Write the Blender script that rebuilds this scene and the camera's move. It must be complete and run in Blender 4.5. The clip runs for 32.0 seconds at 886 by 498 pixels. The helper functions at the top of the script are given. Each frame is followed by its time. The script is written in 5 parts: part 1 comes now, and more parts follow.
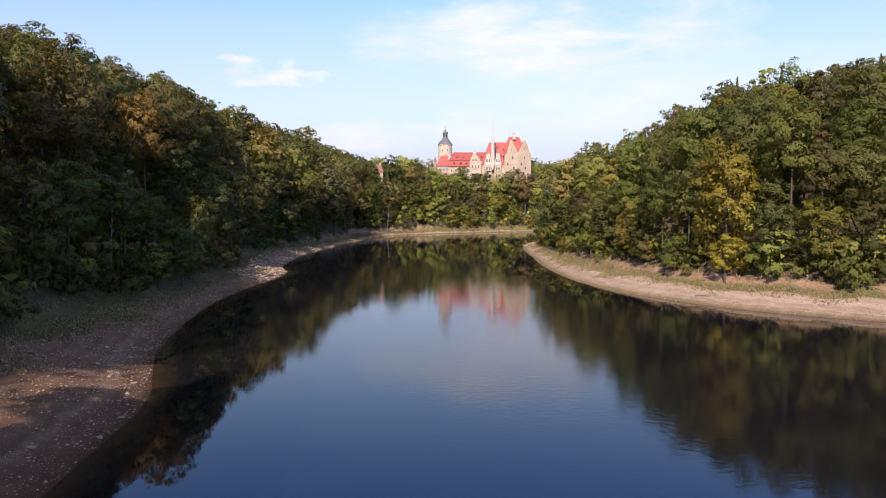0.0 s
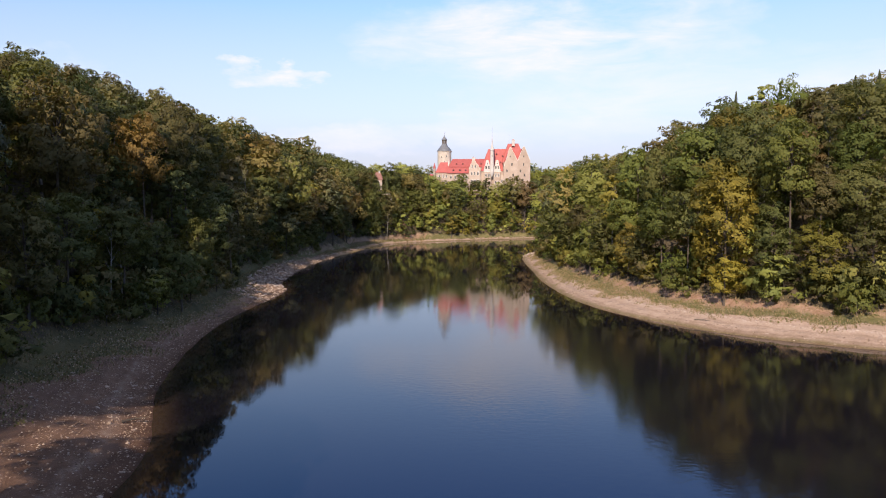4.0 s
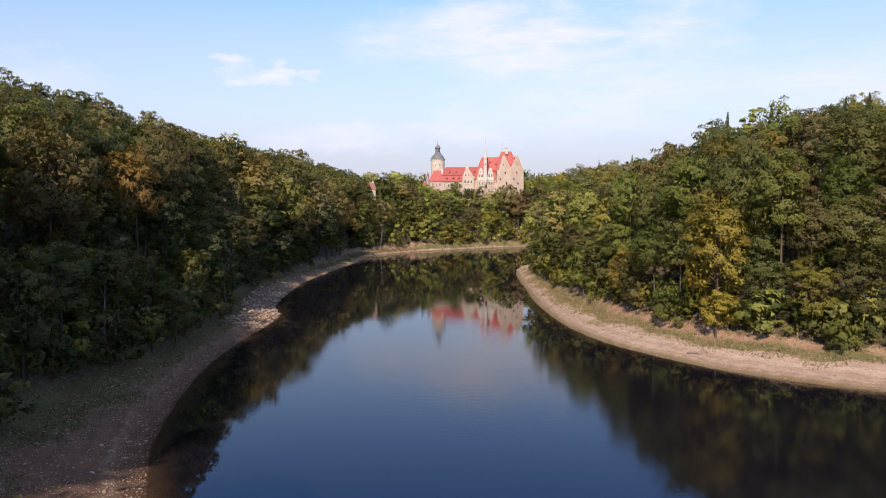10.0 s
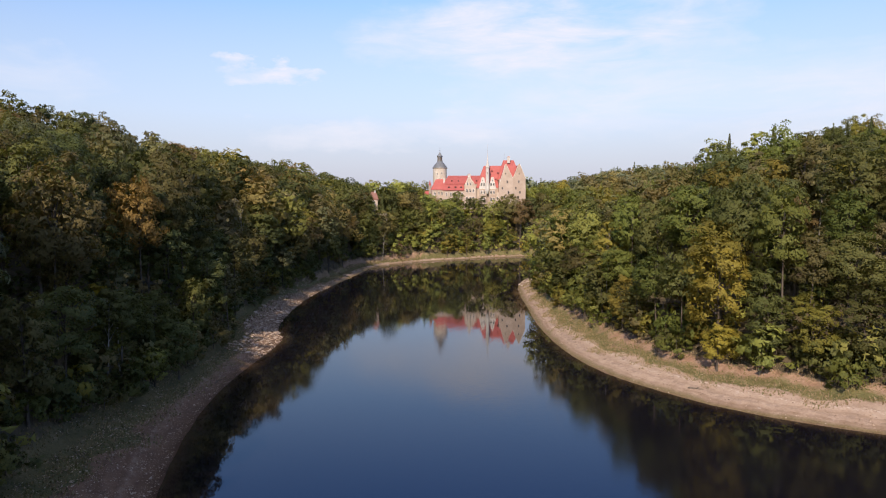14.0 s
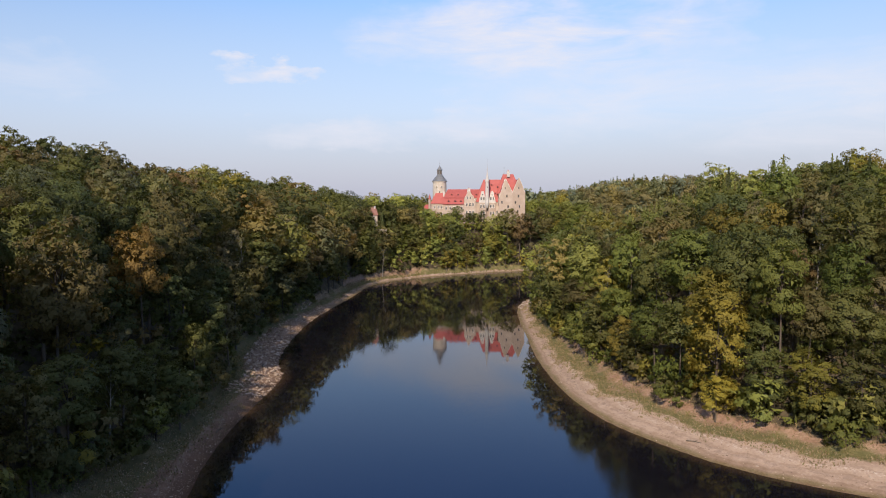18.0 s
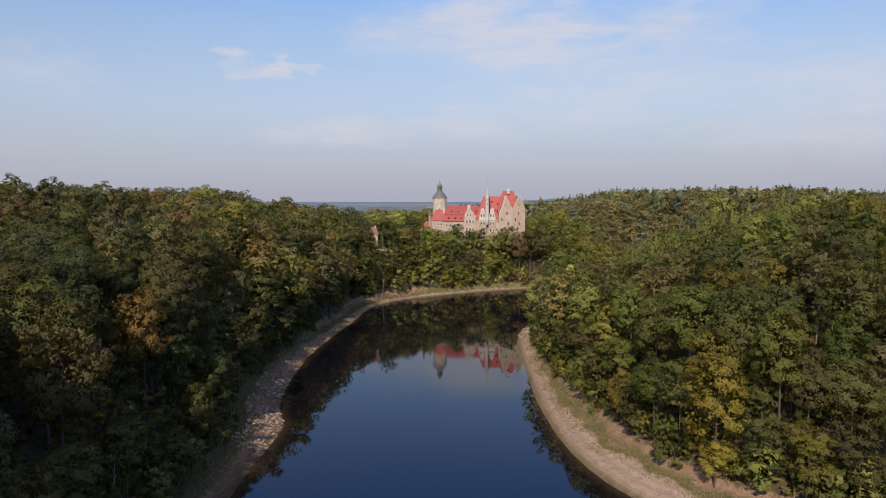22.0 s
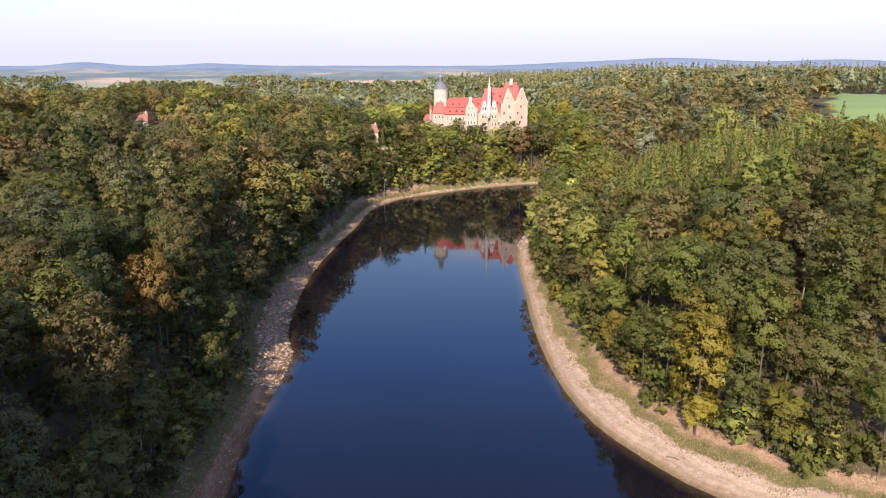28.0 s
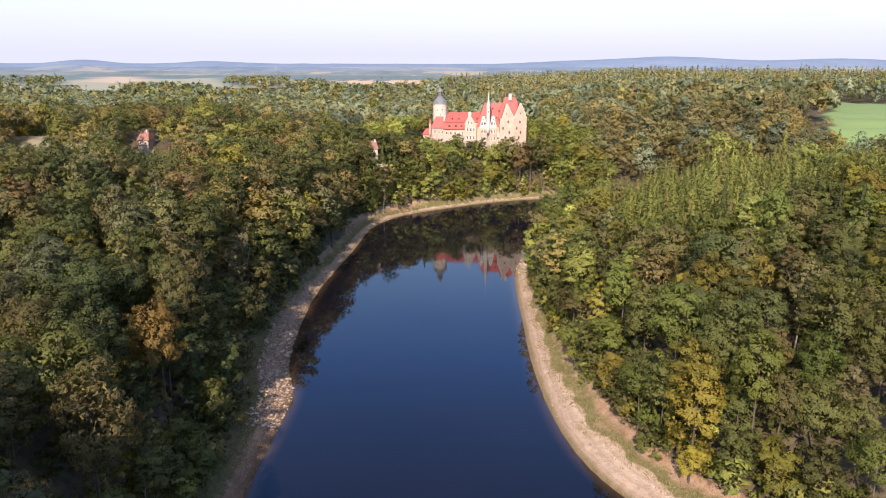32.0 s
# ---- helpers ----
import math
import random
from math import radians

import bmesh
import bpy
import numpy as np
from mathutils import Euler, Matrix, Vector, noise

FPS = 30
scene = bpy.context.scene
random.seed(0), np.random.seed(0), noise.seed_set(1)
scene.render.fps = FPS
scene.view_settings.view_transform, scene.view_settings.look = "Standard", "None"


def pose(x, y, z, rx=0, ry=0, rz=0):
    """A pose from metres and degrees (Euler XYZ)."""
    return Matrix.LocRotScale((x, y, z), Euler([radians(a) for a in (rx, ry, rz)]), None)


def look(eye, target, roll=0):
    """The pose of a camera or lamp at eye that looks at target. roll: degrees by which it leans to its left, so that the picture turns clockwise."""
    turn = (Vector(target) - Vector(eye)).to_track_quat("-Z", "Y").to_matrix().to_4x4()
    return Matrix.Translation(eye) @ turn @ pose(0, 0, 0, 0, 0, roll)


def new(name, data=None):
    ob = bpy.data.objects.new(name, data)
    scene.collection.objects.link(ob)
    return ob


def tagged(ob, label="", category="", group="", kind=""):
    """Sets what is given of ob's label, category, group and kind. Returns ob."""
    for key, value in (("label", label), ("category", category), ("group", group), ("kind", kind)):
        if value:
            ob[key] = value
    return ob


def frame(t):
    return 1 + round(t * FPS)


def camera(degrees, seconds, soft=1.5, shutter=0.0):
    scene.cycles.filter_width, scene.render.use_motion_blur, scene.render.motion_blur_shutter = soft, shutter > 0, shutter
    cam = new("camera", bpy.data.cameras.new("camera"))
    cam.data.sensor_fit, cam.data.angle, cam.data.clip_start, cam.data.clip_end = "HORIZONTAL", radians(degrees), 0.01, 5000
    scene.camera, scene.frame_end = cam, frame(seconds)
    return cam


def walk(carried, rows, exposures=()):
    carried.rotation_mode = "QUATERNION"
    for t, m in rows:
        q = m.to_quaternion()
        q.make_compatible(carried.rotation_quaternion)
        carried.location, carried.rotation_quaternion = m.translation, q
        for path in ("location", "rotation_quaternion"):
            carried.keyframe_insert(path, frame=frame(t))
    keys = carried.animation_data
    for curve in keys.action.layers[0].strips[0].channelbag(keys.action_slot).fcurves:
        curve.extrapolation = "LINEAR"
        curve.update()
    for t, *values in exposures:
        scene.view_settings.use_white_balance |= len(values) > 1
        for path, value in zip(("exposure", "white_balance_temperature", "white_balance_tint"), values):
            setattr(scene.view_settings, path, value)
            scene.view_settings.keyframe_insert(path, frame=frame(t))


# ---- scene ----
cam = camera(63.9, 32.0, 1.1)
METRES, EYE, TILT, LEAN, TURN = 64.0, 15.3, -3.6, 0.0, 0.0
ROWS = [
    (0.0, 0.0, 0.0, 0.0, 0.0, 0.0, -0.0),
    (0.5, -0.0, -0.0005, 0.0071, -0.01, 0.01, 0.02),
    (1.0, -0.0003, -0.0011, 0.0155, -0.01, 0.02, 0.04),
    (1.5, -0.0004, -0.0015, 0.0228, 0.0, 0.02, 0.04),
    (2.0, -0.0004, -0.0018, 0.0309, 0.0, 0.02, 0.05),
    (2.5, -0.0, -0.002, 0.038, 0.01, 0.03, 0.06),
    (3.0, 0.0002, -0.0021, 0.0461, -0.01, 0.01, 0.08),
    (3.5, 0.0002, -0.0018, 0.0534, -0.03, 0.02, 0.1),
    (5.5, 0.0004, -0.0026, 0.0835, -0.09, -0.0, 0.16),
    (6.0, 0.0005, -0.0029, 0.0915, -0.11, -0.01, 0.17),
    (6.5, 0.0003, -0.0033, 0.0985, -0.14, -0.04, 0.21),
    (7.0, 0.0001, -0.0036, 0.1065, -0.16, -0.04, 0.23),
    (7.5, 0.0001, -0.004, 0.1135, -0.19, -0.06, 0.24),
    (8.0, -0.0001, -0.0045, 0.1212, -0.23, -0.08, 0.27),
    (8.5, -0.0004, -0.0048, 0.1281, -0.29, -0.09, 0.3),
    (9.0, -0.0002, -0.0052, 0.1363, -0.35, -0.1, 0.32),
    (9.5, 0.0001, -0.0056, 0.1437, -0.43, -0.11, 0.35),
    (10.0, 0.0013, -0.0069, 0.1521, -0.54, -0.12, 0.38),
    (10.5, 0.0026, -0.0085, 0.1608, -0.64, -0.13, 0.39),
    (11.0, 0.0034, -0.0099, 0.1704, -0.66, -0.13, 0.44),
    (11.5, 0.0036, -0.0103, 0.1809, -0.6, -0.12, 0.42),
    (12.0, 0.0031, -0.0104, 0.192, -0.53, -0.13, 0.41),
    (12.5, 0.0025, -0.0106, 0.2035, -0.46, -0.15, 0.38),
    (13.0, 0.0018, -0.0111, 0.2156, -0.43, -0.2, 0.31),
    (13.5, 0.0014, -0.0127, 0.2277, -0.41, -0.21, 0.27),
    (14.0, 0.0012, -0.0138, 0.2411, -0.39, -0.2, 0.26),
    (14.5, 0.0013, -0.0147, 0.2546, -0.38, -0.21, 0.23),
    (16.5, 0.0012, -0.0192, 0.3193, -0.38, -0.25, 0.16),
    (17.0, 0.0005, -0.0207, 0.3374, -0.41, -0.26, 0.15),
    (17.5, 0.0002, -0.0217, 0.3564, -0.42, -0.27, 0.14),
    (18.0, -0.0003, -0.0223, 0.3773, -0.44, -0.28, 0.12),
    (18.5, -0.0015, -0.0234, 0.3987, -0.45, -0.32, 0.1),
    (19.0, -0.0029, -0.0255, 0.4208, -0.45, -0.35, 0.1),
    (19.5, -0.0037, -0.0269, 0.4437, -0.45, -0.37, 0.1),
    (20.0, -0.0043, -0.0283, 0.4669, -0.45, -0.4, 0.09),
    (20.5, -0.0049, -0.0291, 0.4899, -0.45, -0.42, 0.1),
    (21.0, -0.0051, -0.03, 0.5131, -0.46, -0.45, 0.09),
    (21.5, -0.0043, -0.0308, 0.5367, -0.47, -0.49, 0.09),
    (22.0, -0.0042, -0.0313, 0.5609, -0.47, -0.53, 0.09),
    (22.5, -0.0048, -0.0328, 0.5837, -0.48, -0.56, 0.1),
    (23.0, -0.0059, -0.0333, 0.6089, -0.49, -2.95, 0.05),
    (23.5, -0.0065, -0.0352, 0.6277, -0.49, -6.51, 0.04),
    (24.0, -0.0069, -0.0364, 0.6526, -0.5, -6.58, 0.04),
    (24.5, -0.0071, -0.0354, 0.6789, -0.48, -11.7, -0.05),
    (26.5, -0.0025, -0.0379, 0.7658, -0.38, -11.41, 0.01),
    (27.0, -0.0028, -0.0402, 0.7904, -0.38, -11.4, 0.03),
    (27.5, -0.0026, -0.0426, 0.8115, -0.38, -11.41, 0.04),
    (28.0, -0.0028, -0.0452, 0.8356, -0.37, -11.43, 0.06),
    (28.5, -0.0026, -0.0463, 0.8572, -0.35, -11.46, 0.07),
    (29.0, -0.0018, -0.0466, 0.8813, -0.34, -11.5, 0.08),
    (29.5, -0.0018, -0.0466, 0.9019, -0.34, -11.52, 0.09),
    (30.0, -0.0015, -0.0465, 0.9264, -0.35, -11.57, 0.07),
    (30.5, -0.0016, -0.0466, 0.9468, -0.36, -11.6, 0.05),
    (31.0, -0.002, -0.0464, 0.968, -0.38, -11.64, 0.02),
    (31.5, -0.0023, -0.0465, 0.9835, -0.39, -11.66, -0.03),
    (32.0, -0.0025, -0.0472, 0.9975, -0.42, -11.69, -0.06),
]
walk_rows = [(t, pose(0, 0, EYE, TILT, LEAN, TURN) @ pose(METRES * x, METRES * y, METRES * z, 90 + pitch, roll, yaw)) for t, x, y, z, yaw, pitch, roll in ROWS]
walk(cam, walk_rows, exposures=[(0.0, 0.54, 6550, 18), (6.0, 0.48, 6550, 18), (13.0, 0.38, 6550, 16), (19.0, 0.22, 6500, 14), (21.2, 0.14, 6500, 14), (22.0, -0.08, 6500, 14), (22.6, -0.08, 6500, 14), (23.0, 0.3, 6500, 14), (23.5, 0.52, 6550, 14), (24.0, 0.84, 6600, 14), (24.5, 1.28, 6650, 14), (26.5, 0.93, 6550, 15), (32.0, 0.93, 6550, 15)])

# ---------------------------------------------------------------- light
SUN_EL, SUN_AZ = 33.5, (-0.22, -0.9755)          # the sun stands low behind the camera's left shoulder
sun_dir = Vector((SUN_AZ[0] * math.cos(radians(SUN_EL)), SUN_AZ[1] * math.cos(radians(SUN_EL)), math.sin(radians(SUN_EL)))).normalized()

sun = new("sun", bpy.data.lights.new("sun", "SUN"))
sun.data.energy, sun.data.angle, sun.data.color = 5.0, radians(0.6), (1.0, 0.86, 0.68)
sun.matrix_world = look(sun_dir * 100, (0, 0, 0))

world = bpy.data.worlds.new("sky")
scene.world = world
world.use_nodes = True
wn, wl = world.node_tree.nodes, world.node_tree.links
wn.clear()
w_out = wn.new("ShaderNodeOutputWorld")
w_bg = wn.new("ShaderNodeBackground")
sky = wn.new("ShaderNodeTexSky")
sky.sky_type, sky.sun_disc = "NISHITA", False
sky.sun_elevation = radians(SUN_EL)
sky.sun_rotation = math.atan2(SUN_AZ[0], SUN_AZ[1])
sky.air_density, sky.dust_density, sky.ozone_density = 1.0, 0.5, 2.0
w_bg.inputs["Strength"].default_value = 0.138
wc = wn.new("ShaderNodeTexCoord")


def wmath(op, a, b=None, c=None, clamp=False):
    n = wn.new("ShaderNodeMath")
    n.operation, n.use_clamp = op, clamp
    for i, v in enumerate((a, b, c)):
        if v is None:
            continue
        if isinstance(v, (int, float)):
            n.inputs[i].default_value = v
        else:
            wl.new(v, n.inputs[i])
    return n.outputs[0]


w_sep = wn.new("ShaderNodeSeparateXYZ")
wl.new(wc.outputs["Generated"], w_sep.inputs[0])
az = wmath("ARCTAN2", w_sep.outputs[0], w_sep.outputs[1])            # right of straight ahead, radians
el = wmath("ARCSINE", w_sep.outputs[2])


w_place = wn.new("ShaderNodeCombineXYZ")
wl.new(wmath("MULTIPLY", az, 7.0), w_place.inputs[0])
wl.new(wmath("MULTIPLY", el, 16.0), w_place.inputs[1])
w_torn = wn.new("ShaderNodeTexNoise")
w_torn.inputs["Scale"].default_value, w_torn.inputs["Detail"].default_value, w_torn.inputs["Roughness"].default_value = 1.6, 5.0, 0.6
wl.new(w_place.outputs[0], w_torn.inputs["Vector"])
w_split = wn.new("ShaderNodeSeparateColor")
wl.new(w_torn.outputs["Color"], w_split.inputs[0])
torn_az = wmath("ADD", az, wmath("MULTIPLY", wmath("SUBTRACT", w_split.outputs[0], 0.5), radians(13.0)))
torn_el = wmath("ADD", el, wmath("MULTIPLY", wmath("SUBTRACT", w_split.outputs[1], 0.5), radians(4.6)))


def cloud_patch(a0, e0, ra, re, power=1.0):
    """A torn oval in azimuth and elevation, where a wisp of cloud hangs."""
    u = wmath("DIVIDE", wmath("SUBTRACT", torn_az, radians(a0)), radians(ra))
    v = wmath("DIVIDE", wmath("SUBTRACT", torn_el, radians(e0)), radians(re))
    r = wmath("ADD", wmath("MULTIPLY", u, u), wmath("MULTIPLY", v, v))
    return wmath("MULTIPLY", wmath("SUBTRACT", 1.0, r, clamp=True), power)


w_comb = wn.new("ShaderNodeCombineXYZ")
wl.new(wmath("MULTIPLY", az, 3.0), w_comb.inputs[0])
wl.new(wmath("MULTIPLY", el, 14.0), w_comb.inputs[1])
w_noise = wn.new("ShaderNodeTexNoise")
w_noise.inputs["Scale"].default_value, w_noise.inputs["Detail"].default_value = 2.2, 7.0
w_noise.inputs["Roughness"].default_value, w_noise.inputs["Distortion"].default_value = 0.62, 0.5
wl.new(w_comb.outputs[0], w_noise.inputs["Vector"])
w_n = w_noise.outputs["Fac"]
patches = cloud_patch(8.5, 12.6, 17, 3.6, 0.95)
for args in ((-13.4, 9.9, 4.3, 0.85, 1.0), (-7.0, 5.4, 8.0, 1.6, 0.6), (2.5, 6.0, 7.0, 1.7, 0.6), (14.0, 8.5, 14.0, 4.0, 0.55), (-27.0, 16.5, 9.0, 1.4, 0.6), (30.0, 7.0, 16.0, 4.5, 0.5), (-32.0, 9.0, 9.0, 1.8, 0.35)):
    patches = wmath("MAXIMUM", patches, cloud_patch(*args))
veil = wmath("MULTIPLY", wmath("SUBTRACT", w_n, 0.27, clamp=True), 3.4)
cloud = wmath("MULTIPLY", wmath("MULTIPLY", patches, veil), 1.0, clamp=True)
low = wmath("SUBTRACT", 1.0, wmath("DIVIDE", wmath("ABSOLUTE", el), radians(15.0)), clamp=True)   # milky air near the horizon
milk = wmath("MULTIPLY", wmath("POWER", low, 0.8), 0.95, clamp=True)
high = wmath("DIVIDE", wmath("SUBTRACT", el, radians(10.0)), radians(14.0), clamp=True)          # deeper blue above the haze, faded off overhead to keep the shade neutral
high = wmath("MULTIPLY", high, wmath("SUBTRACT", 1.0, wmath("DIVIDE", wmath("SUBTRACT", el, radians(34.0)), radians(26.0), clamp=True)))


def wmix(fac, a, b, blend="MIX"):
    n = wn.new("ShaderNodeMix")
    n.data_type, n.blend_type = "RGBA", blend
    for key, v in (("Factor", fac), ("A", a), ("B", b)):
        if isinstance(v, tuple):
            n.inputs[key].default_value = (*v, 1)
        else:
            wl.new(v, n.inputs[key])
    return n.outputs["Result"]


overhead = wmath("MULTIPLY", wmath("DIVIDE", wmath("SUBTRACT", el, radians(36.0)), radians(30.0), clamp=True), 0.62)      # pale veil above the view, added to brighten the shade
blue = wmix(high, sky.outputs[0], wmix(high, sky.outputs[0], (0.62, 1.04, 1.60), "MULTIPLY"))
blue = wmix(overhead, blue, (4.4, 4.5, 4.7))
air = wmix(milk, blue, (3.12, 3.32, 4.25))
air = wmix(wmath("MULTIPLY", wmath("SUBTRACT", 1.0, wmath("DIVIDE", wmath("ABSOLUTE", el), radians(7.0)), clamp=True), 0.45), air, (2.84, 2.98, 3.30))     # dust low on the horizon
wl.new(wmix(wmath("MULTIPLY", cloud, 0.9), air, (5.0, 5.1, 5.5)), w_bg.inputs["Color"])
wl.new(w_bg.outputs[0], w_out.inputs[0])


# ---------------------------------------------------------------- materials
class Mat:
    """A node material with short ways to write its nodes."""

    def __init__(self, name, rough=0.8, spec=0.3, metal=0.0):
        self.m = bpy.data.materials.new(name)
        self.m.use_nodes = True
        self.n, self.l = self.m.node_tree.nodes, self.m.node_tree.links
        self.b = self.n["Principled BSDF"]
        self.b.inputs["Roughness"].default_value = rough
        self.b.inputs["Specular IOR Level"].default_value = spec
        self.b.inputs["Metallic"].default_value = metal
        self.out = self.n["Material Output"]

    def coord(self, kind="Object"):
        if kind == "World":
            return self.n.new("ShaderNodeNewGeometry").outputs["Position"]
        return self.n.new("ShaderNodeTexCoord").outputs[kind]

    def noise(self, scale, detail=4.0, rough=0.55, vec=None, stretch=None):
        t = self.n.new("ShaderNodeTexNoise")
        t.inputs["Scale"].default_value, t.inputs["Detail"].default_value, t.inputs["Roughness"].default_value = scale, detail, rough
        v = vec if vec is not None else self.coord("World")
        if stretch:
            mp = self.n.new("ShaderNodeMapping")
            mp.inputs["Scale"].default_value = stretch
            self.l.new(v, mp.inputs[0])
            v = mp.outputs[0]
        self.l.new(v, t.inputs["Vector"])
        return t.outputs["Fac"]

    def math(self, op, a, b=0.0, clamp=False):
        n = self.n.new("ShaderNodeMath")
        n.operation, n.use_clamp = op, clamp
        for i, v in enumerate((a, b)):
            if isinstance(v, (int, float)):
                n.inputs[i].default_value = v
            else:
                self.l.new(v, n.inputs[i])
        return n.outputs[0]

    def ramp(self, fac, stops):
        r = self.n.new("ShaderNodeValToRGB")
        e = r.color_ramp.elements
        while len(e) < len(stops):
            e.new(0.5)
        for k, (p, c) in zip(e, stops):
            k.position, k.color = p, (*c, 1) if len(c) == 3 else c
        self.l.new(fac, r.inputs[0])
        return r.outputs[0]

    def mix(self, fac, a, b, blend="MIX"):
        n = self.n.new("ShaderNodeMix")
        n.data_type, n.blend_type = "RGBA", blend
        for key, v in (("Factor", fac), ("A", a), ("B", b)):
            if isinstance(v, (int, float)):
                n.inputs[key].default_value = v
            elif isinstance(v, tuple):
                n.inputs[key].default_value = (*v, 1)
            else:
                self.l.new(v, n.inputs[key])
        return n.outputs["Result"]

    def attr(self, name, out="Fac"):
        a = self.n.new("ShaderNodeAttribute")
        a.attribute_name = name
        return a.outputs[out]

    def color(self, c):
        self.l.new(c, self.b.inputs["Base Color"])
        return self

    def bump(self, height, strength=0.5, dist=0.1):
        n = self.n.new("ShaderNodeBump")
        n.inputs["Strength"].default_value, n.inputs["Distance"].default_value = strength, dist
        self.l.new(height, n.inputs["Height"])
        self.l.new(n.outputs[0], self.b.inputs["Normal"])
        return self

    def island(self):
        return self.n.new("ShaderNodeNewGeometry").outputs["Random Per Island"]

    def rand(self):
        return self.n.new("ShaderNodeObjectInfo").outputs["Random"]


def plain(name, a, b, scale=1.5, rough=0.8, spec=0.3, bump=0.3, fine=12.0, metal=0.0):
    """Two tones mixed by coarse and fine noise, with a little relief and a shift from piece to piece."""
    m = Mat(name, rough, spec, metal)
    f = m.math("ADD", m.math("MULTIPLY", m.noise(scale), 0.6), m.math("MULTIPLY", m.noise(fine, 3), 0.4))
    f = m.math("ADD", f, m.math("MULTIPLY", m.math("SUBTRACT", m.rand(), 0.5), 0.25), True)
    m.color(m.ramp(f, [(0.3, a), (0.7, b)]))
    m.bump(m.noise(fine, 4), bump, 0.05)
    return m.m


def leaf_material(name, dark, light, accent, from_tint=False):
    """Foliage: each leaf spray differs, each tree differs, light shines a little through."""
    m = Mat(name, 0.6, 0.12)
    isl = m.island()
    if from_tint:
        tint = m.attr("tint", "Color")
        c = m.mix(m.math("ADD", 0.12, m.math("ADD", m.math("MULTIPLY", isl, 0.24), m.math("MULTIPLY", m.noise(0.3, 2), 0.36))), m.mix(1.0, tint, (0.66, 0.68, 0.66), "MULTIPLY"), m.mix(1.0, tint, (1.45, 1.38, 1.2), "MULTIPLY"))
    else:
        f = m.math("ADD", 0.16, m.math("ADD", m.math("MULTIPLY", isl, 0.26), m.math("MULTIPLY", m.noise(0.30, 2, vec=m.coord("World")), 0.42)), True)
        c = m.ramp(f, [(0.2, dark), (0.62, light), (0.92, accent)])
        h = m.n.new("ShaderNodeHueSaturation")
        m.l.new(m.math("ADD", 0.484, m.math("MULTIPLY", m.rand(), 0.030)), h.inputs["Hue"])
        m.l.new(m.math("ADD", 0.70, m.math("MULTIPLY", m.math("FRACT", m.math("MULTIPLY", m.rand(), 7.31)), 0.58)), h.inputs["Value"])
        m.l.new(c, h.inputs["Color"])
        c = h.outputs[0]
    m.color(c)
    tr = m.n.new("ShaderNodeBsdfTranslucent")
    m.l.new(m.mix(1.0, c, (1.25, 1.2, 0.6), "MULTIPLY"), tr.inputs[0])
    ms = m.n.new("ShaderNodeMixShader")
    ms.inputs[0].default_value = 0.35
    m.l.new(m.b.outputs[0], ms.inputs[1])
    m.l.new(tr.outputs[0], ms.inputs[2])
    m.l.new(ms.outputs[0], m.out.inputs[0])
    return m.m


LEAF_TONES = {
    "deep_green": ((0.045, 0.052, 0.025), (0.090, 0.097, 0.037), (0.137, 0.136, 0.053)),
    "green": ((0.064, 0.071, 0.027), (0.134, 0.136, 0.044), (0.210, 0.196, 0.060)),
    "fresh_green": ((0.090, 0.107, 0.029), (0.179, 0.193, 0.049), (0.263, 0.258, 0.069)),
    "olive": ((0.084, 0.074, 0.034), (0.165, 0.139, 0.057), (0.238, 0.191, 0.078)),
    "yellow_green": ((0.126, 0.114, 0.028), (0.252, 0.213, 0.047), (0.350, 0.280, 0.059)),
    "yellow": ((0.140, 0.128, 0.026), (0.275, 0.240, 0.042), (0.390, 0.310, 0.052)),
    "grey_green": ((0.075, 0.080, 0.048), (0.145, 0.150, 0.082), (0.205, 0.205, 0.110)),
    # far foliage, with the blue of distance haze put into its colour
    "haze_green": ((0.070, 0.085, 0.068), (0.135, 0.155, 0.120), (0.190, 0.208, 0.160)),
    "mauve_brown": ((0.092, 0.080, 0.044), (0.165, 0.140, 0.072), (0.225, 0.190, 0.100)),
    "brown": ((0.098, 0.074, 0.036), (0.180, 0.130, 0.058), (0.245, 0.172, 0.072)),
    "orange": ((0.125, 0.080, 0.034), (0.225, 0.138, 0.048), (0.310, 0.178, 0.060)),
    "silver_green": ((0.115, 0.108, 0.050), (0.215, 0.195, 0.085), (0.300, 0.265, 0.120)),
    "bright_green": ((0.145, 0.155, 0.045), (0.250, 0.255, 0.072), (0.335, 0.325, 0.096)),
    "larch_green": ((0.110, 0.120, 0.042), (0.215, 0.215, 0.070), (0.300, 0.285, 0.094)),
}
GREENER = {"green": 0.99, "fresh_green": 0.97, "bright_green": 0.95, "larch_green": 0.93, "deep_green": 0.98, "grey_green": 1.0}
DEPTH = {"fresh_green": 0.81, "yellow_green": 0.84, "yellow": 1.18, "green": 0.93, "deep_green": 1.06, "grey_green": 0.86, "larch_green": 0.80, "silver_green": 0.88, "olive": 0.92}
LEAF_TONES = {k: tuple((r * GREENER.get(k, 1.0) * DEPTH.get(k, 1.0), g * DEPTH.get(k, 1.0), b * 0.90 * DEPTH.get(k, 1.0)) for r, g, b in v) for k, v in LEAF_TONES.items()}
LEAF = {k: leaf_material("leaves_" + k, *v) for k, v in LEAF_TONES.items()}
TINT_LEAVES = leaf_material("leaves_of_the_woods", None, None, None, True)
BARK = plain("bark", (0.045, 0.035, 0.026), (0.13, 0.105, 0.08), 0.8, 0.95, 0.1, 0.8, 9)
